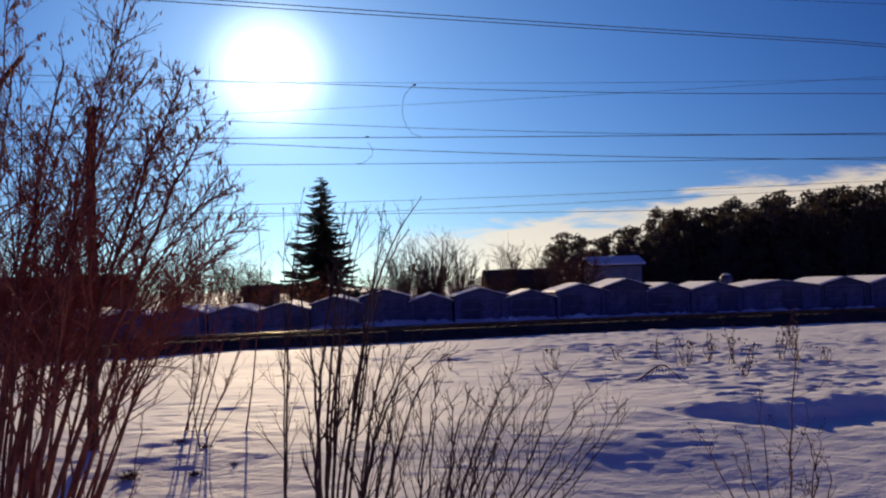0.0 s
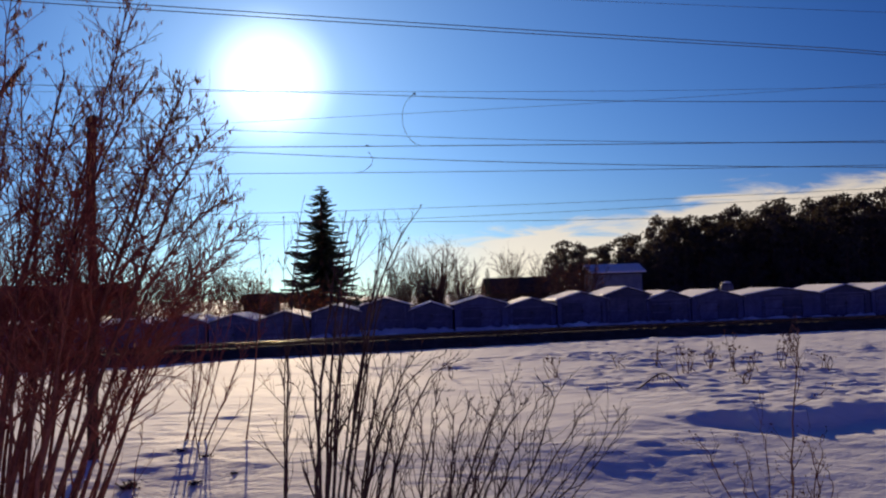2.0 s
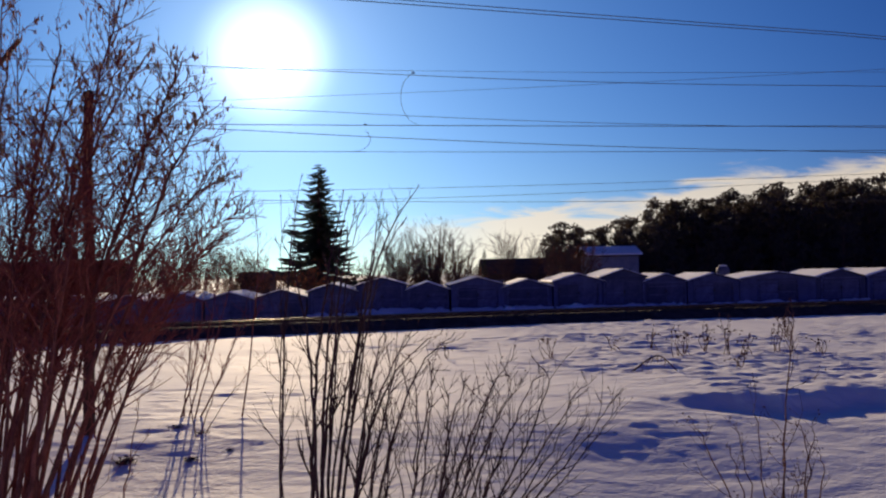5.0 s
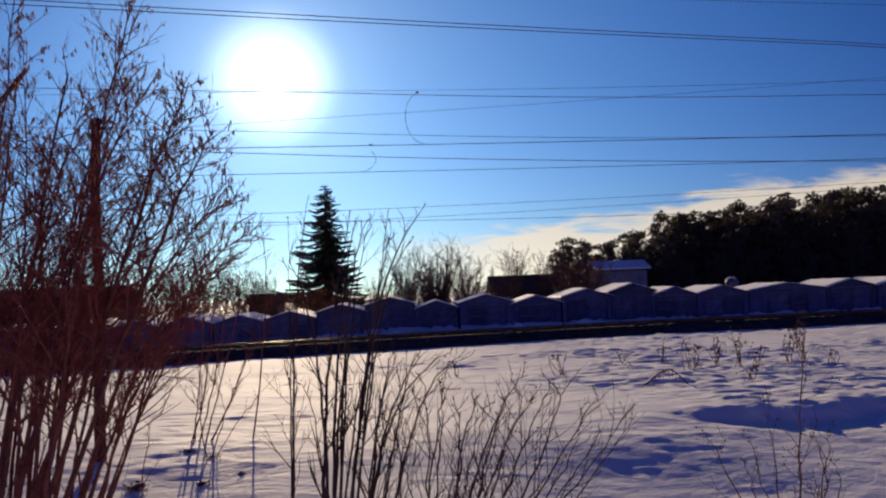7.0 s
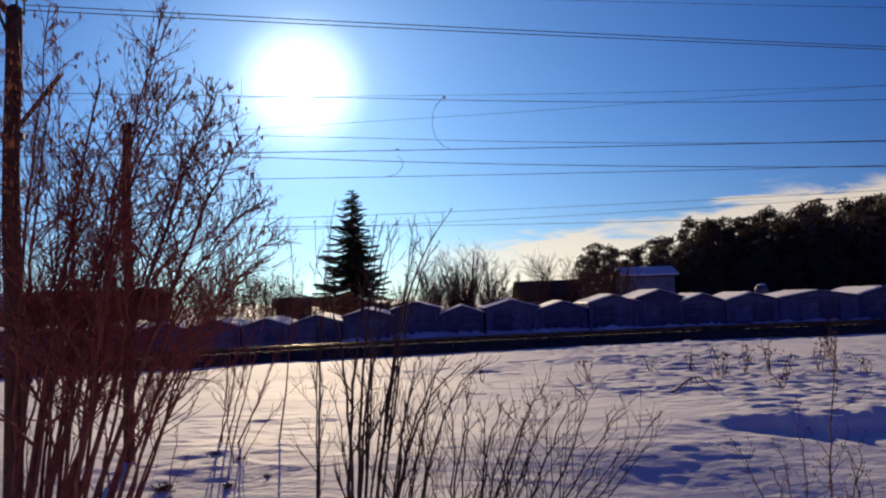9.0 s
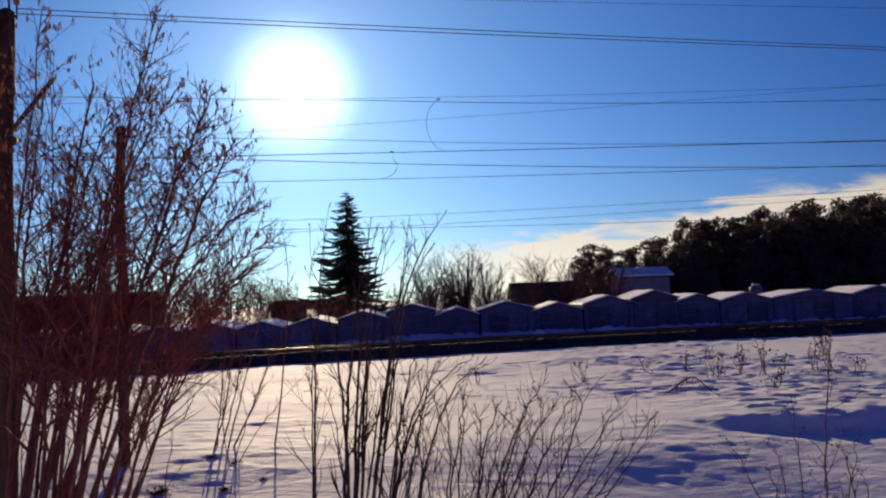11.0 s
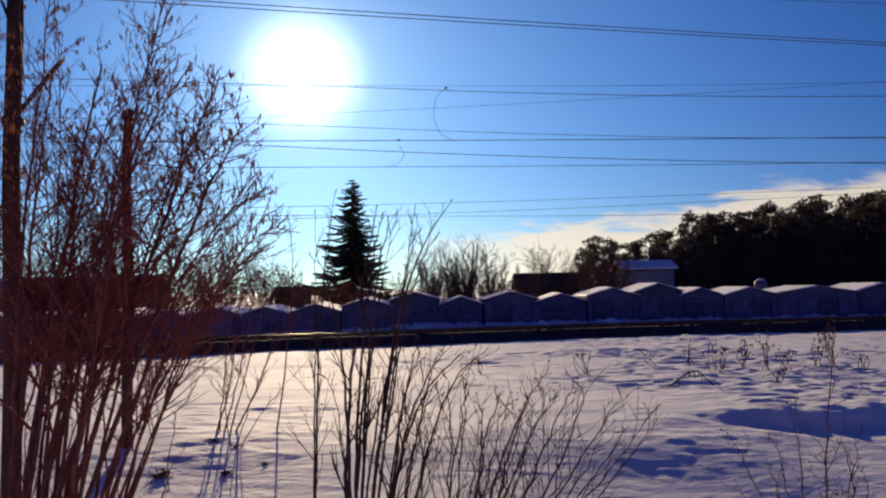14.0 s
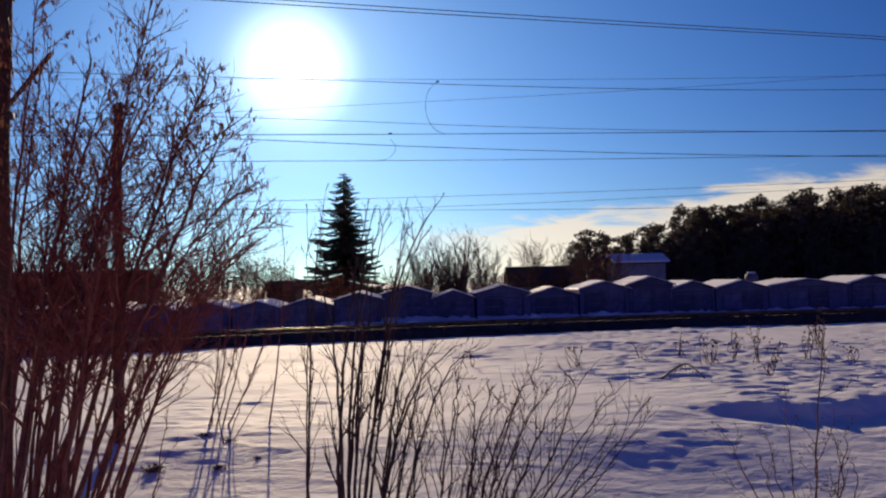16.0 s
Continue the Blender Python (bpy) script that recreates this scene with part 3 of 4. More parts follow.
def shrub(name, label, category, y, stems, twigs_each, order, seed, bark, twig_mat, catkins=0.0, spread_y=0.6, first=0.3,
          length=0.34, jitter=0.02, fine=0.0042, spread_deg=32.0, buds=0.0, high=None, wobble=0.12, taper=0.90, lift=0.05):
    rng = random.Random(seed)
    cx = sum(s[0] for s in stems) / len(stems)
    base = Vector((cx, y, level(cx, y)))
    ob = thing(name, label, category, base)
    fuzz, hang, tips = Shape(), Shape(), []
    for bx, mx, mz, tx, tz, r in stems:
        by, ty = y + rng.uniform(-0.35, 0.35) * spread_y, y + rng.uniform(-1, 1) * spread_y
        a = Vector((bx, by, level(bx, by) - 0.08))
        m, b = Vector((mx, (by + ty) / 2, mz)), Vector((tx, ty, tz))
        pts = [p - base for p in bent(a, m, b, 16, rng, jitter)]
        tall = (b - a).length
        radii = [max(r * (1 - 0.86 * i / 16), 0.0022) for i in range(17)]
        part("stem", Shape().tube(pts, radii, 7, cap=True), bark, ob, soft=True)
        for k in range(int(twigs_each * (0.5 + tall / 5))):
            u = first + (1 - first) * (k + rng.random()) / max(1, int(twigs_each * (0.5 + tall / 5)))
            i = min(15, int(u * 16))
            along = (pts[i + 1] - pts[i]).normalized()
            turn = Vector((rng.gauss(0, 1), rng.gauss(0, 0.8), rng.gauss(0.15, 0.5))).normalized()
            way = along + turn * math.tan(radians(spread_deg)) * rng.uniform(0.7, 1.4)
            size = tall * length * rng.uniform(0.4, 1.0) * (1.08 - taper * u)
            twig(fuzz, tips, pts[i].lerp(pts[i + 1], u * 16 - i if u < 1 else 0.5), way, size, max(radii[i] * 0.6, fine), rng, order, spread_deg, 0.0, wobble, lift)
        tips.append((pts[-1], (pts[-1] - pts[-2]).normalized()))
    part("brushwood", fuzz, twig_mat, ob, "many fine bare branching twigs", kind="stuff")
    if catkins:
        for p, d in tips:
            lift = (p + base).z
            if lift > (high or 3.0) and rng.random() < catkins * min(1.0, (lift - (high or 3.0)) / 1.5 + 0.25):
                for k in range(rng.randint(1, 3)):
                    catkin(hang, p - d * rng.uniform(0, 0.08), rng)
        part("catkin", hang, M_CATKIN, ob, "hanging brown catkins and seed keys", kind="stuff")
    if buds:
        knob = Shape()
        for p, d in tips:
            if rng.random() < buds:
                s = rng.uniform(0.3, 1.0) * (0.011 if y < 12 else 0.03)
                knob.lathe(((s * 0.3, -s), (s, -s * 0.2), (s * 0.8, s * 0.5), (s * 0.2, s)), p, 6)
        part("seed_head", knob, M_WEED, ob, "small withered seed heads", kind="stuff")
    return ob


ALDER_STEMS = [  # base x, middle x and z, tip x and z, radius
    (-4.31, -3.67, 3.13, -2.98, 6.19, 0.026), (-4.55, -4.32, 1.98, -3.75, 5.44, 0.05),
    (-4.14, -3.13, 3.12, -2.4, 5.25, 0.03), (-3.91, -2.89, 2.99, -2.2, 4.72, 0.028),
    (-3.56, -2.9, 2.87, -2.0, 3.98, 0.02), (-3.32, -2.72, 2.63, -1.86, 3.64, 0.014),
    (-3.7, -3.58, 2.07, -3.22, 3.84, 0.026), (-4.08, -3.99, 2.2, -4.06, 4.1, 0.022),
    (-4.49, -4.59, 2.69, -4.26, 6.29, 0.03), (-3.79, -3.55, 2.89, -2.7, 5.1, 0.022),
]
ALDER_MORE = [
    (-4.31, -4.2, 2.68, -4.33, 4.9, 0.022), (-4.72, -4.71, 2.69, -4.51, 5.59, 0.03),
    (-3.27, -3.22, 1.48, -2.39, 2.86, 0.02), (-3.5, -3.23, 1.71, -2.84, 2.69, 0.016),
    (-4.2, -4.14, 1.74, -3.31, 3.42, 0.02), (-3.65, -2.78, 2.4, -2.06, 3.38, 0.014),
    (-3.97, -3.73, 2.07, -2.61, 4.24, 0.02), (-3.85, -3.23, 2.06, -2.71, 3.34, 0.018),
    (-4.61, -4.02, 2.43, -3.48, 4.27, 0.028), (-4.43, -3.49, 2.65, -2.46, 4.6, 0.02),
]
WILLOW_STEMS = [  # base x, middle x and z, tip x and z, radius
    (-1.42, -1.34, 2.33, -1.15, 4.0, 0.013), (-1.45, -1.39, 2.03, -1.36, 3.65, 0.011),
    (-1.36, -1.38, 1.86, -1.23, 3.34, 0.010), (-1.05, -1.05, 1.96, -1.32, 3.29, 0.020),
    (-1.07, -1.04, 1.73, -0.73, 3.81, 0.026), (-0.98, -0.92, 1.96, -0.66, 3.75, 0.022),
    (-0.93, -0.82, 2.25, -0.52, 3.71, 0.018), (-0.95, -0.77, 2.31, -0.48, 3.77, 0.013),
    (-0.93, -0.56, 2.3, -0.26, 3.58, 0.018), (-0.9, -0.52, 2.42, 0.1, 3.82, 0.020),
    (-0.88, -0.5, 2.39, -0.28, 3.77, 0.013), (-0.87, -0.46, 2.42, -0.06, 3.46, 0.013),
    (-1.09, -1.12, 1.49, -1.35, 2.03, 0.009), (-1.03, -0.88, 1.78, -0.67, 2.31, 0.018),
    (-0.97, -0.69, 1.72, -0.37, 2.3, 0.014),
]
SIDE_STEMS = [  # base x, middle x and z, tip x and z, radius
    (-0.73, -0.44, 1.37, 0.06, 2.29, 0.017), (-0.69, -0.39, 1.43, 0.3, 2.24, 0.017),
    (-0.75, -0.47, 1.61, -0.29, 2.3, 0.015), (-0.62, -0.28, 1.54, -0.09, 2.15, 0.013),
    (-0.57, -0.11, 1.48, 0.44, 2.19, 0.016), (-0.47, -0.27, 1.19, -0.58, 1.61, 0.010),
    (-0.7, -0.5, 1.5, -0.2, 2.2, 0.012), (-0.66, -0.36, 1.2, -0.1, 1.9, 0.010),
]
LOW_STEMS = [  # base x, middle x and z, tip x and z, radius
    (-0.22, 0.06, 1.18, 0.23, 1.99, 0.012), (-0.14, 0.03, 1.24, -0.03, 2.0, 0.010),
    (-0.1, 0.14, 1.18, 0.21, 1.93, 0.010), (0.01, 0.33, 0.88, 0.31, 1.81, 0.011),
    (0.07, 0.35, 1.17, 0.55, 1.83, 0.012), (0.01, 0.45, 1.05, 0.64, 1.69, 0.010),
    (0.1, 0.60, 1.16, 1.1, 1.99, 0.014), (0.16, 0.65, 1.22, 0.84, 1.83, 0.011),
    (0.19, 0.71, 0.99, 1.05, 1.91, 0.011), (-0.05, -0.19, 0.9, -0.41, 1.37, 0.008),
    (0.01, 0.24, 0.77, 0.41, 1.52, 0.009), (0.13, 0.53, 0.82, 0.75, 1.57, 0.009),
]
LOW_MORE = [
    (0.24, 0.80, 1.04, 1.25, 1.64, 0.011), (0.27, 0.98, 0.98, 1.46, 1.8, 0.014),
    (0.3, 1.27, 1.19, 1.32, 1.93, 0.012), (0.33, 1.38, 1.02, 1.86, 1.75, 0.011),
    (0.35, 1.42, 0.80, 1.75, 1.56, 0.010), (0.40, 1.50, 0.72, 1.97, 1.29, 0.010),
    (0.42, 1.62, 0.79, 2.22, 1.61, 0.011), (0.45, 1.58, 0.62, 2.31, 1.52, 0.010),
    (0.3, 1.0, 0.6, 1.5, 1.2, 0.009), (0.25, 0.8, 0.6, 1.1, 1.3, 0.009),
]
WEED_STEMS = [  # base x, middle x and z, tip x and z, radius
    (4.16, 4.34, 1.3, 4.45, 2.35, 0.010), (4.1, 3.45, 0.66, 3.15, 1.21, 0.008), (4.16, 3.93, 0.6, 3.86, 0.96, 0.007),
    (4.19, 4.04, 0.8, 4.04, 1.53, 0.007), (4.29, 4.54, 0.6, 4.42, 1.07, 0.008), (4.35, 4.57, 0.65, 4.68, 1.13, 0.008),
    (4.23, 4.37, 0.5, 4.45, 0.88, 0.010), (4.35, 4.71, 0.4, 4.55, 0.81, 0.008), (4.04, 3.79, 0.4, 3.74, 0.75, 0.008),
]
SAPLING_STEMS = [  # base x, middle x and z, tip x and z, radius
    (-4.85, -4.52, 1.36, -4.28, 3.76, 0.014), (-4.78, -4.71, 1.13, -4.45, 4.25, 0.012),
    (-4.46, -3.86, 1.1, -3.23, 2.76, 0.014), (-4.42, -3.51, 0.85, -2.77, 1.78, 0.01),
    (-4.69, -4.21, 1.83, -3.81, 4.23, 0.012), (-4.52, -4.1, 1.59, -3.55, 3.74, 0.012),
    (-3.57, -3.23, 2.76, -3.3, 4.52, 0.012),
]
CROWN_STEMS = [  # base x, middle x and z, tip x and z, radius
    (-3.88, -3.79, 2.39, -3.4, 4.89, 0.02), (-3.79, -3.69, 2.33, -2.86, 5.31, 0.022),
    (-3.58, -3.24, 1.89, -1.95, 4.25, 0.02), (-3.49, -3.02, 2.07, -1.95, 3.75, 0.016),
    (-3.49, -2.97, 1.88, -2.09, 3.57, 0.014), (-4.06, -3.63, 2.88, -2.66, 4.68, 0.02),
    (-4.42, -4.12, 2.89, -3.62, 5.15, 0.02), (-4.24, -3.94, 2.52, -2.97, 5.99, 0.018),
    (-4.42, -4.37, 2.9, -4.52, 6.04, 0.018), (-3.64, -3.29, 2.87, -2.45, 4.95, 0.018),
    (-3.4, -2.84, 2.06, -2.18, 3.32, 0.01), (-4.6, -4.43, 2.66, -3.99, 4.5, 0.02),
]

def sprouts(n, x0, x1, lean, z0, z1, r0, r1, seed):
    """Stems that fan out of a root stock between x0 and x1."""
    rng, rows = random.Random(seed), []
    for i in range(n):
        bx = rng.uniform(x0, x1)
        tz = rng.uniform(z0, z1)
        tx = bx + (lean + rng.gauss(0, 0.3)) * tz
        rows.append((bx, bx + (tx - bx) * rng.uniform(0.2, 0.5), tz * rng.uniform(0.42, 0.55), tx, tz, rng.uniform(r0, r1)))
    return rows


def rooted(rows):
    """The same stems from a root stock drawn together to the west."""
    return [(-4.75 + 0.72 * (bx + 4.6), mx - 0.06, mz, tx, tz, r) for bx, mx, mz, tx, tz, r in rows]


def thicker(rows, k):
    return [(*row[:5], row[5] * k) for row in rows]


shrub("alder_thicket", "tall bare reddish alder thicket hung with brown catkins", "shrub", 8.7, thicker(rooted(ALDER_STEMS), 1.25), 22, 2, 11, M_BARK, M_TWIG, 0.30, 0.8, 0.40, 0.30, 0.025, high=3.9, spread_deg=42, fine=0.0075, wobble=0.09, lift=0.0)
shrub("alder_thicket", "dense bare alder shrub with dark crossing stems", "shrub", 9.2, thicker(rooted(ALDER_MORE), 1.3), 18, 2, 12, M_BARK, M_TWIG, 0.22, 0.9, 0.40, 0.30, 0.025, high=3.6, spread_deg=44, fine=0.0075, wobble=0.09, lift=0.0)
shrub("alder_thicket", "straight alder stems leaning out over the snow", "shrub", 8.9, thicker(rooted(CROWN_STEMS), 1.3), 21, 2, 20, M_BARK, M_TWIG, 0.25, 0.7, 0.36, 0.28, 0.018, high=3.6, spread_deg=40, fine=0.0075, wobble=0.07, lift=0.0)
# thicket beyond the near one, filling in toward the west
shrub("alder_thicket", "bare reddish alder growth behind the nearer stems", "shrub", 12.2, sprouts(13, -7.6, -4.9, 0.16, 3.0, 5.2, 0.014, 0.026, 6), 22, 2, 13, M_BARK, M_TWIG, 0.2, 1.0, 0.45, 0.30, 0.025, high=3.8, spread_deg=44, fine=0.009, wobble=0.09, lift=0.01)
WEST_STEMS = [  # base x, middle x and z, tip x and z, radius
    (-5.11, -5.33, 3.51, -5.48, 6.8, 0.024), (-5.56, -5.76, 3.77, -5.69, 6.4, 0.024), (-5.3, -5.27, 4.31, -4.9, 7.05, 0.02),
    (-5.95, -6.22, 3.63, -6.21, 6.6, 0.024), (-5.75, -5.84, 3.24, -5.79, 5.4, 0.018), (-6.3, -6.7, 3.6, -6.9, 6.3, 0.024),
]
shrub("alder_thicket", "tall bare alder with catkins round a wooden pole", "shrub", 9.3, thicker(WEST_STEMS, 1.2), 20, 2, 29, M_BARK, M_TWIG, 0.4, 0.5, 0.45, 0.22, 0.02, high=3.9, spread_deg=40, fine=0.0075, wobble=0.09, lift=0.0)
shrub("alder_undergrowth", "tangle of thin crossing alder shoots over snow", "shrub", 9.0, sprouts(9, -4.9, -3.1, 0.30, 1.2, 3.0, 0.009, 0.016, 25), 8, 1, 26, M_BARK, M_TWIG, 0, 0.7, 0.15, 0.3, 0.02, spread_deg=45, fine=0.0055)
shrub("willow_shrub", "bare dark willow shrub with slender upright stems in snow", "shrub", 8.7, thicker(WILLOW_STEMS, 1.15), 10, 1, 14, M_WILLOW, M_WILLOW, 0, 0.35, 0.25, 0.2, 0.014, spread_deg=32, buds=0.1, fine=0.005, wobble=0.08)
shrub("willow_shrub", "leaning bare shoots beside the taller willow", "shrub", 8.65, thicker(SIDE_STEMS, 1.25), 10, 1, 27, M_WILLOW, M_WILLOW, 0, 0.35, 0.15, 0.36, 0.016, spread_deg=28, buds=0.15, fine=0.0045, wobble=0.07)
shrub("low_willow", "low fan of thin bare shoots rising from snow", "shrub", 8.6, thicker(LOW_STEMS, 1.4), 9, 1, 15, M_WILLOW, M_WILLOW, 0, 0.6, 0.12, 0.46, 0.024, spread_deg=32, buds=0.2, fine=0.0055, wobble=0.09, taper=0.95)
shrub("low_willow", "low bare shoots bending outward over the snow", "shrub", 8.8, thicker(LOW_MORE, 1.4), 9, 1, 19, M_WILLOW, M_WILLOW, 0, 0.6, 0.12, 0.46, 0.024, spread_deg=34, buds=0.2, fine=0.0055, wobble=0.09, taper=0.95)
shrub("dry_weed", "sparse dry weed stalks with withered heads in snow", "weed", 9.4, thicker(WEED_STEMS, 1.5) + sprouts(4, 4.0, 4.5, 0.1, 0.3, 0.6, 0.006, 0.009, 9), 7, 1, 16, M_WEED, M_WEED, 0, 0.4, 0.3, 0.3, 0.025, spread_deg=40, buds=0.8, fine=0.003)
shrub("young_alder", "slender bare sapling clump casting shadows on snow", "sapling", 17.2, thicker(SAPLING_STEMS[:3] + SAPLING_STEMS[4:], 1.6), 14, 2, 17, M_BARK, M_TWIG, 0, 0.5, 0.3, 0.2, fine=0.004)
shrub("young_alder", "leaning bare sapling beside a hollow in snow", "sapling", 15.8, [(-4.05, -3.6, 1.2, -2.9, 2.6, 0.012), (-4.0, -3.3, 0.9, -2.5, 1.7, 0.01), (-4.1, -4.2, 1.3, -4.0, 2.7, 0.012)], 9, 1, 18, M_BARK, M_TWIG, 0, 0.4, 0.3, 0.25)


def field_weed(x, y, tall, seed, n=5):
    rng = random.Random(seed)
    z = level(x, y)
    stems = [(x + rng.gauss(0, 0.10), x + rng.gauss(0, 0.12), z + tall * 0.5, x + rng.gauss(0, 0.22), z + tall * rng.uniform(0.4, 1.0), 0.014) for _ in range(n + 2)]
    shrub("field_weed", "dry reddish weed stalks standing in the snow field", "weed", y, stems, 5, 1, seed, M_WEED, M_WEED, 0, 0.5, 0.45, 0.16, 0.03, fine=0.007, buds=0.7, spread_deg=18)


for i, (x, y, tall, n) in enumerate(((10.52, 26.9, 1.35, 5), (10.95, 26.4, 0.75, 4), (9.3, 23.2, 0.5, 3), (12.49, 26.7, 1.6, 3), (12.15, 26.9, 1.2, 2), (10.0, 27.8, 0.9, 3), (8.65, 26.5, 1.0, 3), (9.05, 26.9, 1.1, 2),
                                     (8.67, 29.3, 0.9, 3), (13.2, 26.1, 0.5, 3), (15.4, 33.0, 1.3, 4), (4.5, 26.8, 0.95, 4), (1.1, 27.9, 0.6, 2), (7.3, 29.2, 0.6, 2), (11.3, 31.0, 0.9, 3), (14.3, 31.0, 1.0, 3))):
    field_weed(x, y, tall, 40 + i, n)
arch = [Vector((6.15 + 1.35 * i / 12, 23.1 - 0.1 * i / 12, level(6.15 + 1.35 * i / 12, 23.05) + 0.0 + 0.42 * math.sin(math.pi * (i / 12) ** 1.3))) for i in range(13)]
bent_grass = thing("bent_stalk", "bent dry stalk arching over snow with hanging blades", "weed")
part("stalk", Shape().tube(arch, [0.026 - 0.001 * i for i in range(13)], 6), M_WILLOW, bent_grass)
rng_blades = random.Random(4)
hanging = Shape()
for i in range(22):
    p = arch[rng_blades.randint(3, 11)] + Vector((rng_blades.uniform(-0.05, 0.05), 0, 0))
    fall = Vector((rng_blades.gauss(0, 0.05), rng_blades.gauss(0, 0.05), -rng_blades.uniform(0.10, 0.3)))
    hanging.tube((p, p + fall * 0.5, p + fall), (0.009, 0.007, 0.002), 3)
part("hanging_blade", hanging, M_WEED, bent_grass, "short withered hanging blades", kind="stuff")


def tuft(x, y, size, seed):
    rng = random.Random(seed)
    shape, z = Shape(), level(x, y)
    for i in range(110):
        p = Vector((x + rng.gauss(0, size * 0.45), y + rng.gauss(0, size * 0.35), z + abs(rng.gauss(0, size * 0.25)) - 0.02))
        d = Vector((rng.gauss(0, 1), rng.gauss(0, 1), rng.gauss(0.1, 0.35))).normalized() * size * 0.28
        e = Vector((rng.gauss(0, 1), rng.gauss(0, 1), rng.gauss(0, 1))).normalized() * size * 0.16
        shape.blade(p - d, p + d, p + e)
    tagged(new("withered_tuft", shape.mesh("withered_tuft", M_WILLOW)), "small dark withered tuft poking out of snow", "weed", "withered tufts", "stuff")


for i, (x, y, size) in enumerate(((3.2, 12.3, 0.2), (2.86, 11.0, 0.11), (-4.99, 14.4, 0.22), (-4.64, 16.3, 0.13), (-3.86, 14.4, 0.14), (-4.05, 15.9, 0.13), (-3.29, 14.8, 0.10),
                                  (-1.03, 9.1, 0.24), (-0.75, 9.0, 0.18), (0.19, 9.0, 0.24), (0.45, 8.9, 0.16), (5.0, 11.7, 0.14), (-4.0, 12.0, 0.14))):
    tuft(x, y, size, 110 + i)


# ---- trees beyond the railway ----
def spruce(x, y, tall, width, seed, label):
    rng = random.Random(seed)
    z = level(x, y)
    t = thing("spruce_tree", label, "spruce tree", (x, y, z))
    part("trunk", Shape().tube([(0, 0, -0.2), (0.03, 0, tall * 0.5), (0, 0, tall)], (width * 0.045, width * 0.03, 0.012), 8), M_PINE_BARK, t, soft=True)
    needles, limbs = Shape(), Shape()
    rows = int(24 + tall * 1.6)
    size = max(0.5, tall / 9.0)
    for i in range(rows):
        u = i / rows
        h = tall * (0.10 + 0.90 * u)
        reach = width / 2 * (0.86 * (1 - u) ** 0.62 + 0.14 * (1 - u) ** 3) * rng.uniform(0.72, 1.12) + 0.05
        if i % 4 == 0:
            reach *= 1.14
        for k in range(rng.randint(5, 8)):
            w = rng.uniform(0, 2 * math.pi)
            r = reach * rng.uniform(0.65, 1.12)
            out = Vector((math.cos(w), math.sin(w), 0))
            a = Vector((0, 0, h))
            m = a + out * r * 0.55 + Vector((0, 0, -0.16 * r))
            b = a + out * r + Vector((0, 0, r * rng.uniform(-0.22, 0.02)))
            limbs.tube((a, m, m.lerp(b, 0.5)), (0.03, 0.018, 0.005), 3, cap=False)
            n = max(5, int(r * 9 / size))
            side = Vector((-out.y, out.x, 0))
            for j in range(n):
                v = (j + 0.6) / n
                p = a.lerp(m, v / 0.55) if v < 0.55 else m.lerp(b, (v - 0.55) / 0.45)
                s = (0.19 + 0.24 * (1 - v) * min(1.0, r)) * size * (1.1 - 0.8 * u)
                for sgn in (-1, 1):
                    tip = p + side * sgn * s * rng.uniform(0.7, 1.1) + out * s * 0.8 + Vector((0, 0, -s * rng.uniform(0.1, 0.7)))
                    needles.blade(p - out * 0.07 * size, tip, p + out * 0.17 * size + Vector((0, 0, 0.04)))
                needles.blade(p - out * 0.04, p + Vector((rng.gauss(0, 0.03), rng.gauss(0, 0.03), -s * 0.9)), p + out * 0.16 * size)
    part("branchwork", limbs, M_PINE_BARK, t)
    part("foliage", needles, M_FIR, t, "dark drooping needle sprays", kind="stuff")
    return t


spruce(-11.35, 102.0, 16.9, 12.0, 21, "tall dark spruce standing behind the garages")
spruce(6.3, 70.0, 4.6, 0.9, 22, "small narrow young spruce behind the garages")
spruce(1.0, 63.5, 5.0, 2.2, 23, "small dark spruce among bare orchard trees")


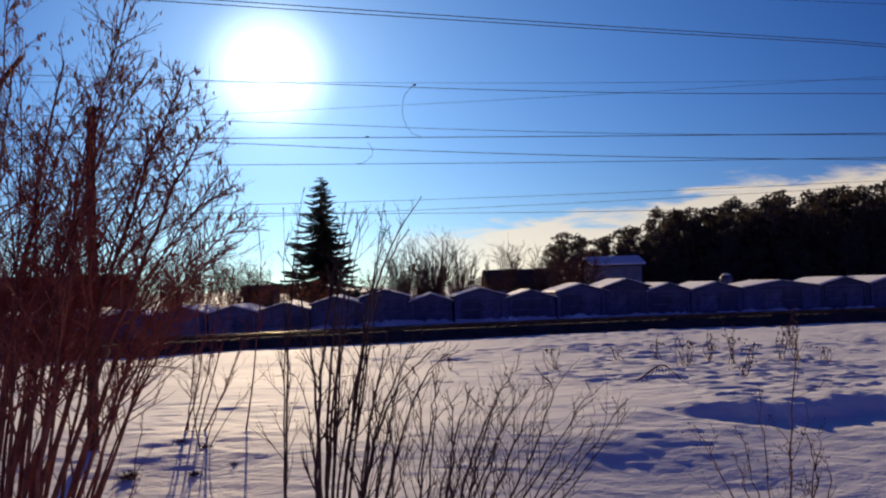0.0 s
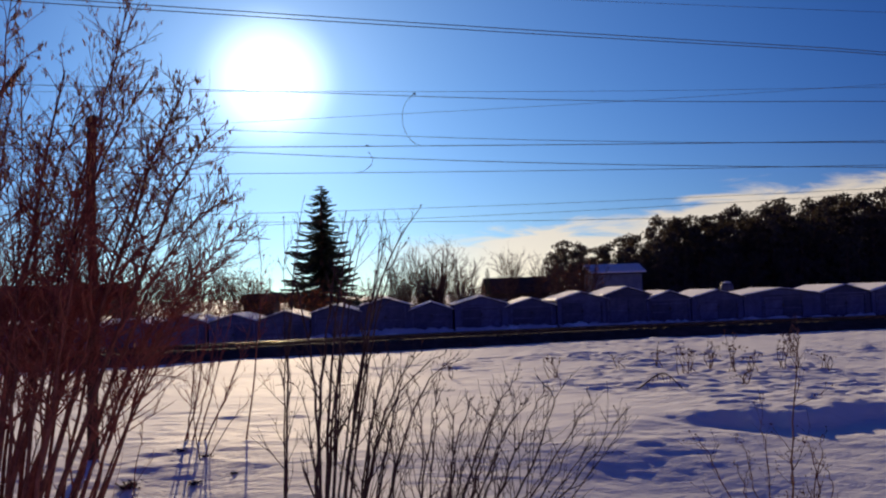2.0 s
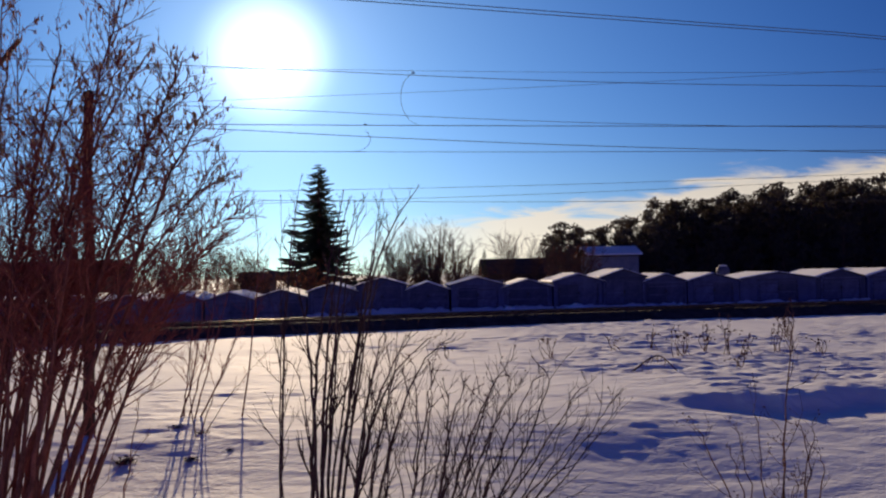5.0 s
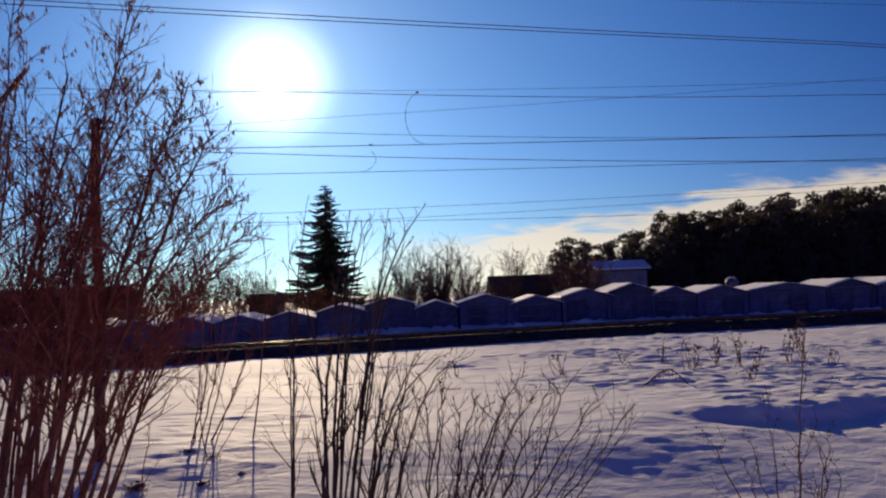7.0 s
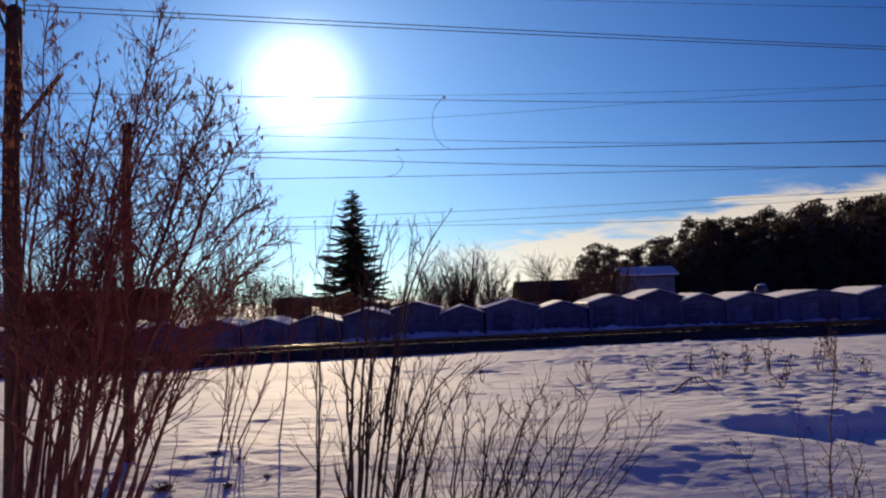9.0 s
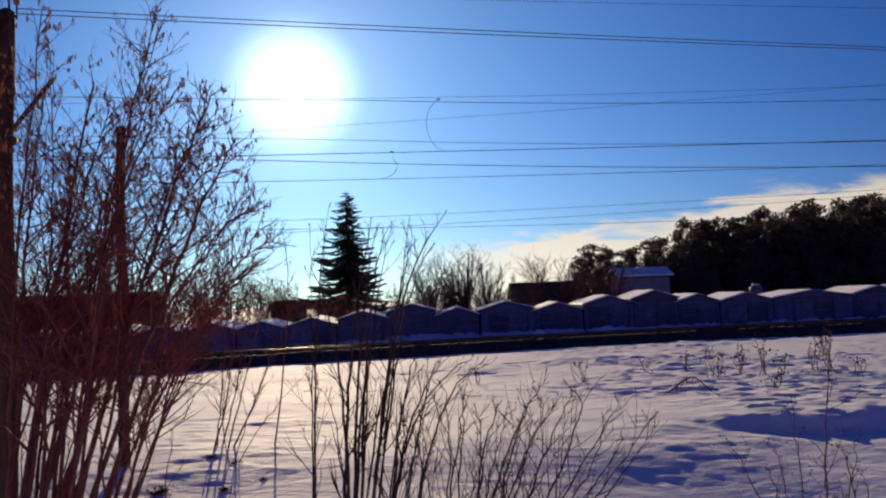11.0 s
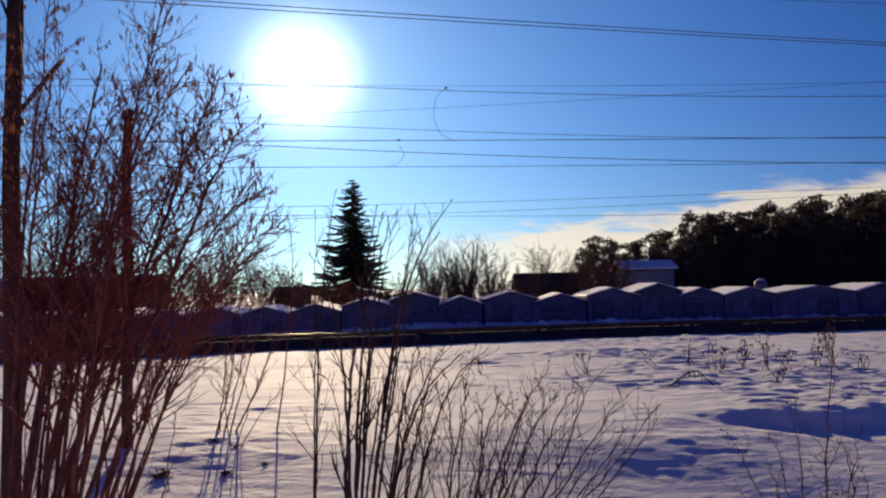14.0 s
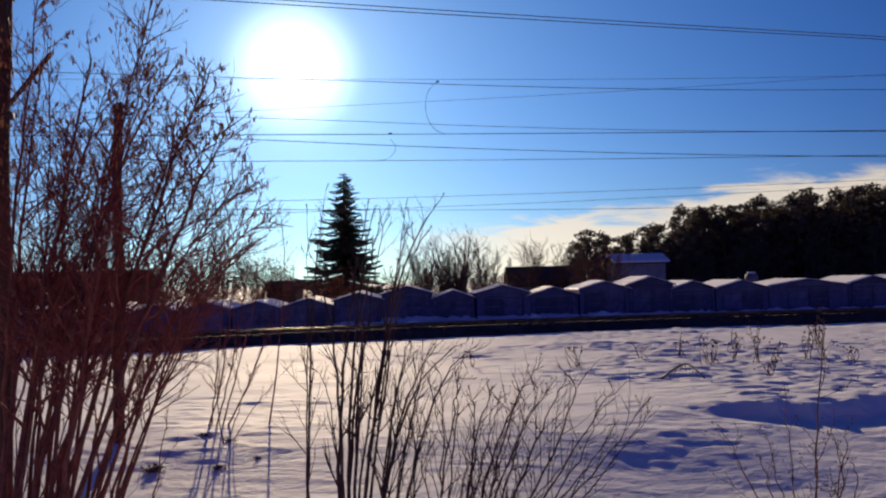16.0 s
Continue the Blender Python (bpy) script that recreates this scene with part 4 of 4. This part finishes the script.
def pine(tall, seed):
    rng = random.Random(seed)
    t = thing("pine_tree", "tall dark pine at the edge of a wood", "pine tree", (0, 0, 0), 0, "pine wood")
    lean = rng.uniform(-0.4, 0.4)
    trunk = [Vector((lean * (i / 6) ** 2, 0.1 * math.sin(i), tall * 0.97 * i / 6)) for i in range(7)]
    part("trunk", Shape().tube(trunk, [0.2 * (1 - 0.8 * i / 6) for i in range(7)], 7), M_PINE_BARK, t, soft=True)
    limbs, tufts = Shape(), Shape()
    for i in range(30):
        u = 0.18 + 0.82 * (i + rng.random()) / 30
        k = min(5, int(u * 6))
        a = trunk[k].lerp(trunk[k + 1], u * 6 - k)
        w = rng.uniform(0, 2 * math.pi)
        reach = (2.3 * math.sin(math.pi * min(1, 0.30 + 0.62 * u)) + 0.3) * rng.uniform(0.55, 1.1)
        b = a + Vector((math.cos(w) * reach, math.sin(w) * reach, reach * rng.uniform(0.0, 0.45)))
        if b.z > tall:
            b.z = tall - rng.random() * 0.3
        limbs.tube((a, a.lerp(b, 0.5) + Vector((0, 0, -0.1)), b), (0.05, 0.035, 0.012), 4, cap=False)
        for c in range(4):
            core = a.lerp(b, 0.45 + 0.6 * rng.random()) + Vector((rng.gauss(0, 0.25), rng.gauss(0, 0.25), rng.gauss(0.1, 0.15)))
            size = rng.uniform(0.35, 0.65)
            for j in range(16):
                d = Vector((rng.gauss(0, 1), rng.gauss(0, 1), rng.gauss(0.25, 0.7))).normalized()
                p = core + Vector((d.x * size, d.y * size, d.z * size * 0.6)) * rng.uniform(0.3, 1.0)
                e = Vector((rng.gauss(0, 1), rng.gauss(0, 1), rng.gauss(0, 1))).normalized()
                tufts.blade(p - e * 0.16, p + e * 0.16, p + d * rng.uniform(0.2, 0.38))
    part("branchwork", limbs, M_PINE_BARK, t)
    part("crown", tufts, M_PINE, t, "dark ragged needle crown", kind="stuff")
    return t


def build_wood():
    rng = random.Random(77)
    models = [pine(11.0, s) for s in (1, 2, 3, 4, 5)]
    spots = []
    # the wood's front edge: x, top height at 95 m away
    edge = ((16.6, 7.0), (17.8, 8.5), (19.5, 8.0), (21.4, 7.4), (23.0, 8.0), (24.8, 8.7), (26.4, 9.0), (28.0, 9.6), (29.7, 11.0), (31.5, 10.9), (33.5, 11.0), (35.3, 10.9), (37.2, 11.3),
            (38.9, 11.9), (40.4, 11.5), (42.0, 12.0), (43.5, 12.7), (45.2, 12.0), (47.2, 12.3), (49.4, 13.0), (51.5, 13.1), (53.6, 13.0), (56, 13.4), (58.5, 13.2), (61, 13.6), (64, 13.4), (67, 13.8), (70, 13.5), (74, 14))
    for x, top in edge:
        spots.append((x, 95.0 + rng.uniform(-1.5, 1.5), top))
        spots.append((x * 1.04 + rng.uniform(-0.6, 0.6), 99.0 + rng.uniform(-1.5, 1.5), top * rng.uniform(0.86, 1.0)))
        spots.append((x * 0.965 + rng.uniform(0.2, 1.2), 91.5 + rng.uniform(-1, 1), top * rng.uniform(0.62, 0.85)))
        if x > 18:
            spots.append((x * 1.07 + rng.uniform(-0.8, 0.8), 103.0 + rng.uniform(-1, 1), top * rng.uniform(0.7, 0.85)))
            spots.append((x * 1.01 + rng.uniform(-0.8, 0.8), 97.0 + rng.uniform(-1, 1), top * rng.uniform(0.5, 0.7)))
        if x > 20:
            spots.append((x * 1.15 + rng.uniform(-0.8, 0.8), 109.0 + rng.uniform(-1, 1), top * rng.uniform(0.5, 0.75)))
            spots.append((x * 1.13 + rng.uniform(-0.8, 0.8), 107.0 + rng.uniform(-1, 1), top * rng.uniform(0.35, 0.5)))
        if x > 22:
            spots.append((x * 0.94 + rng.uniform(0.2, 1.2), 88.5 + rng.uniform(-1, 1), top * rng.uniform(0.4, 0.6)))
        if x > 28:
            spots.append((x * 1.1, 104.0 + rng.uniform(-2, 2), top * rng.uniform(0.9, 1.04)))
    used = set()
    spots = [(x * 0.93, y * 0.93, 2.9 + (top - 2.9) * 0.93) for x, y, top in spots]
    for i, (x, y, top) in enumerate(spots):
        k = i % 5
        s = max(0.35, top / 11.0)
        m = pose(x, y, level(x, y) - 0.1, 0, 0, rng.uniform(0, 360))
        if k in used:
            ob = copy_thing(models[k], m)
        else:
            ob, used = models[k], used | {k}
            ob.matrix_basis = m
        ob.scale = (s * rng.uniform(0.9, 1.15), s * rng.uniform(0.9, 1.15), s)


build_wood()


def bare_tree(x, y, tall, width, seed, label, name="bare_tree", limbs=9, order=2, thick=0.08, leaves=0):
    rng = random.Random(seed)
    z = level(x, y)
    t = thing(name, label, "tree", (x, y, z))
    fork = tall * 0.28
    part("trunk", Shape().tube([(0, 0, -0.2), (0.05, 0, fork * 0.6), (0, 0.05, fork * 1.2)], (thick, thick * 0.8, thick * 0.55), 7), M_FAR_TWIG, t, soft=True)
    fuzz, tips = Shape(), []
    for i in range(limbs):
        w = 2 * math.pi * i / limbs + rng.uniform(-0.3, 0.3)
        out = rng.uniform(0.2, 1.0)
        way = Vector((math.cos(w) * width / 2 * out, math.sin(w) * width / 2 * out, (tall - fork) * rng.uniform(0.55, 1.0)))
        pts = bent(Vector((0, 0, fork * rng.uniform(0.5, 1.1))), Vector((way.x * 0.65, way.y * 0.65, fork + way.z * 0.4)), Vector((way.x, way.y, fork + way.z)), 8, rng, 0.06)
        limb = part("limb", Shape().tube(pts, [thick * 0.5 * (1 - 0.8 * k / 8) for k in range(9)], 5), M_FAR_TWIG, t)
        for k in range(12):
            j = rng.randint(1, 7)
            d = (pts[j + 1] - pts[j]).normalized() + Vector((rng.gauss(0, 0.6), rng.gauss(0, 0.6), rng.gauss(0.1, 0.4)))
            twig(fuzz, tips, pts[j], d, tall * rng.uniform(0.14, 0.28), 0.02, rng, order, 38, 0.03, 0.14)
    part("brushwood", fuzz, M_FAR_TWIG, t, "fine bare branches", kind="stuff")
    if leaves:
        dry = Shape()
        for i in range(leaves):
            p, d = tips[rng.randrange(len(tips))]
            a = Vector((rng.gauss(0, 1), rng.gauss(0, 1), rng.gauss(0, 1))).normalized() * rng.uniform(0.06, 0.14)
            b = Vector((rng.gauss(0, 1), rng.gauss(0, 1), rng.gauss(0, 1))).normalized() * rng.uniform(0.04, 0.08)
            dry.blade(p - a, p + a, p + b)
        part("dry_leaf", dry, M_LEAF, t, "brown leaves still clinging to the twigs", kind="stuff")
    return t


bare_tree(1.7, 66.0, 6.2, 5.2, 31, "spreading bare orchard tree behind the garages", limbs=16, thick=0.16)
bare_tree(-0.9, 64.5, 5.3, 3.6, 32, "reddish bare bushy tree behind the garages", limbs=12)
bare_tree(3.7, 65.0, 5.4, 3.6, 33, "small bare tree with thin spreading boughs", limbs=10)
bare_tree(8.4, 72.0, 6.3, 2.6, 34, "thin bare birch-like tree behind a dark roof", limbs=8)
bare_tree(11.2, 73.0, 5.6, 1.6, 35, "thin bare young tree behind a dark roof", limbs=6)
bare_tree(12.8, 72.0, 5.0, 3.0, 36, "reddish bare bush at the wood's edge", limbs=12)
for i, (x, y, tall) in enumerate(((-9.2, 64, 3.6), (-12.4, 63, 4.8), (-14.2, 64.5, 5.4), (-16.3, 63, 5.7), (-18.6, 64, 5.6), (-21.5, 64, 5.2), (-24.5, 63, 4.7), (-28, 64, 4.4), (-32, 63, 4.8), (-36, 64, 4.6), (-2.8, 63, 3.6), (-6.4, 63.5, 3.6), (-0.6, 62.5, 4.2), (0.9, 62.8, 3.9), (2.9, 62.5, 3.7), (4.8, 63, 3.4), (12.6, 66, 4.4), (14.6, 68, 4.6))):
    bare_tree(x, y, tall, 4.6, 60 + i, "reddish bare bush in the hedge behind the garages", "hedge_bush", limbs=16 if x < -5 else 11, thick=0.07, leaves=900 if x < -5 else 200)


# ---- houses ----
def house(x, y, w, d, eave, ridge, turn, label, wall_mat, snowy=True, windows=2, gable_front=False, chimney=None):
    z = 0.2
    h = thing("house", label, "house", (x, y, z), turn)
    body = Shape()
    if gable_front:
        body.prism(((-w / 2, 0), (w / 2, 0), (w / 2, eave), (0, ridge), (-w / 2, eave)), 0, d)
    else:
        body.box(-w / 2, 0, 0, w / 2, d, eave)
    part("wall_shell", body, wall_mat, h, bevel=0.03)
    over = 0.35
    if gable_front:
        for s in (-1, 1):
            k = (ridge - eave) / (w / 2)
            out = ((0, ridge), (s * (w / 2 + over), eave - k * over), (s * (w / 2 + over), eave - k * over + 0.12), (0, ridge + 0.12))
            part("roof_slope", Shape().prism(out, -over, d + over), M_RUST, h)
            out2 = tuple((a, b + (0.13 if j < 2 else 0.2)) for j, (a, b) in enumerate(out))
            if snowy:
                part("roof_snow", Shape().prism(out2, -over - 0.05, d + over), M_ROOF_SNOW, h, "thick snow on the roof", bevel=0.03)
    else:
        for s in (0, 1):
            y0, y1 = (-over, d / 2) if s == 0 else (d + over, d / 2)
            k = (ridge - eave) / (d / 2)
            low = eave - k * over
            for name, a, b, mat in (("roof_slope", 0.0, 0.12, M_RUST), ("roof_snow", 0.13, 0.30, M_ROOF_SNOW)):
                if name == "roof_snow" and not snowy:
                    continue
                sh = Shape()
                x0, x1 = -w / 2 - over, w / 2 + over
                sh.v += [Vector(p) for p in ((x0, y0, low + a), (x1, y0, low + a), (x1, y1, ridge + a), (x0, y1, ridge + a), (x0, y0, low + b), (x1, y0, low + b), (x1, y1, ridge + b), (x0, y1, ridge + b))]
                sh.f += [(3, 2, 1, 0), (4, 5, 6, 7), (0, 1, 5, 4), (1, 2, 6, 5), (2, 3, 7, 6), (3, 0, 4, 7)]
                part(name, sh, mat, h, bevel=0.03)
    for i in range(windows):
        wx = -w / 2 + w * (i + 0.5) / windows
        zz = eave * 0.55
        pane = part("window", Shape().box(wx - 0.42, -0.03, zz - 0.5, wx + 0.42, -0.004, zz + 0.5), M_GLASS, h)
        for q in ((wx - 0.5, zz - 0.58, wx + 0.5, zz - 0.5), (wx - 0.5, zz + 0.5, wx + 0.5, zz + 0.58), (wx - 0.5, zz - 0.5, wx - 0.42, zz + 0.5), (wx + 0.42, zz - 0.5, wx + 0.5, zz + 0.5), (wx - 0.02, zz - 0.5, wx + 0.02, zz + 0.5)):
            part("frame", Shape().box(q[0], -0.06, q[1], q[2], -0.005, q[3]), M_PLASTER, pane)
    if chimney:
        part("chimney", Shape().box(chimney - 0.25, d * 0.4, eave, chimney + 0.25, d * 0.4 + 0.5, ridge + 0.7), M_BRICK, h, bevel=0.02)
    return h


house(20.1, 80.0, 4.9, 4.5, 4.15, 4.85, 0, "pale two-storey house with thick blue-shaded snow roof", M_PLASTER, True, 2)
house(9.7, 75.0, 5.6, 5.0, 2.6, 3.9, 0, "low dark wooden house with a bare dark roof", M_LOGS, False, 2)
house(-33.6, 75.0, 12.0, 7.0, 3.2, 4.5, 0, "long low dark house behind bare bushes", M_LOGS, False, 4, chimney=2.0)
house(-14.0, 74.0, 2.6, 4.0, 2.4, 3.1, 0, "small dark shed with a flat-looking roof", M_LOGS, False, 1)
house(-44.0, 78.0, 9.0, 7.0, 3.0, 4.4, 0, "dark wooden house at the edge of the settlement", M_LOGS, True, 3)


def tank(x, y, z):
    t = thing("water_tank", "round metal tank capped with snow behind garages", "tank", (x, y, z))
    part("drum", Shape().lathe(((0.35, 0.0), (0.48, 0.15), (0.5, 0.5), (0.42, 0.72), (0.15, 0.84)), sides=18), M_GARAGE, t, soft=True)
    part("snow_cap", Shape().lathe(((0.36, 0.77), (0.30, 0.84), (0.16, 0.89), (0.03, 0.90)), sides=18), M_ROOF_SNOW, t, soft=True)
    for w in range(4):
        a = w * math.pi / 2
        part("leg", Shape().tube(((0.32 * math.cos(a), 0.32 * math.sin(a), 0.05), (0.38 * math.cos(a), 0.38 * math.sin(a), -z + level(x, y) - 0.05)), (0.05, 0.05), 6), M_IRON, t)


tank(24.4, 63.0, 2.25)


def snow_heap(x, y, w, h, seed):
    """A low uneven mound, lying on the ground."""
    shape, n, rings = Shape(), 16, 6
    rng = random.Random(seed)
    base = level(x, y)
    lobes = [rng.uniform(0.75, 1.25) for _ in range(n)]
    for k in range(rings):
        u = k / (rings - 1)
        for i in range(n):
            a = 2 * math.pi * i / n
            d = w / 2 * (1 - u) * (0.6 * lobes[i] + 0.4)
            shape.v.append(Vector((x + d * math.cos(a), y + 0.7 * d * math.sin(a), base - 0.08 + h * math.sin(u * math.pi / 2) * (1 + 0.12 * rng.uniform(-1, 1)))))
    for k in range(rings - 1):
        for i in range(n):
            q = k * n
            shape.f.append((q + i, q + (i + 1) % n, q + n + (i + 1) % n, q + n + i))
    ob = new("snow_heap", shape.mesh("snow_heap", M_ROOF_SNOW, True))
    tagged(ob, "small shovelled heap of snow before the garages", "snow heap", "snow heaps")


for i, (x, y, w, h) in enumerate(((6.2, 51.6, 1.1, 0.45), (10.6, 52.0, 2.0, 0.5), (17.4, 52.3, 1.4, 0.35), (-1.6, 50.9, 1.3, 0.35))):
    snow_heap(x, y, w, h, 90 + i)
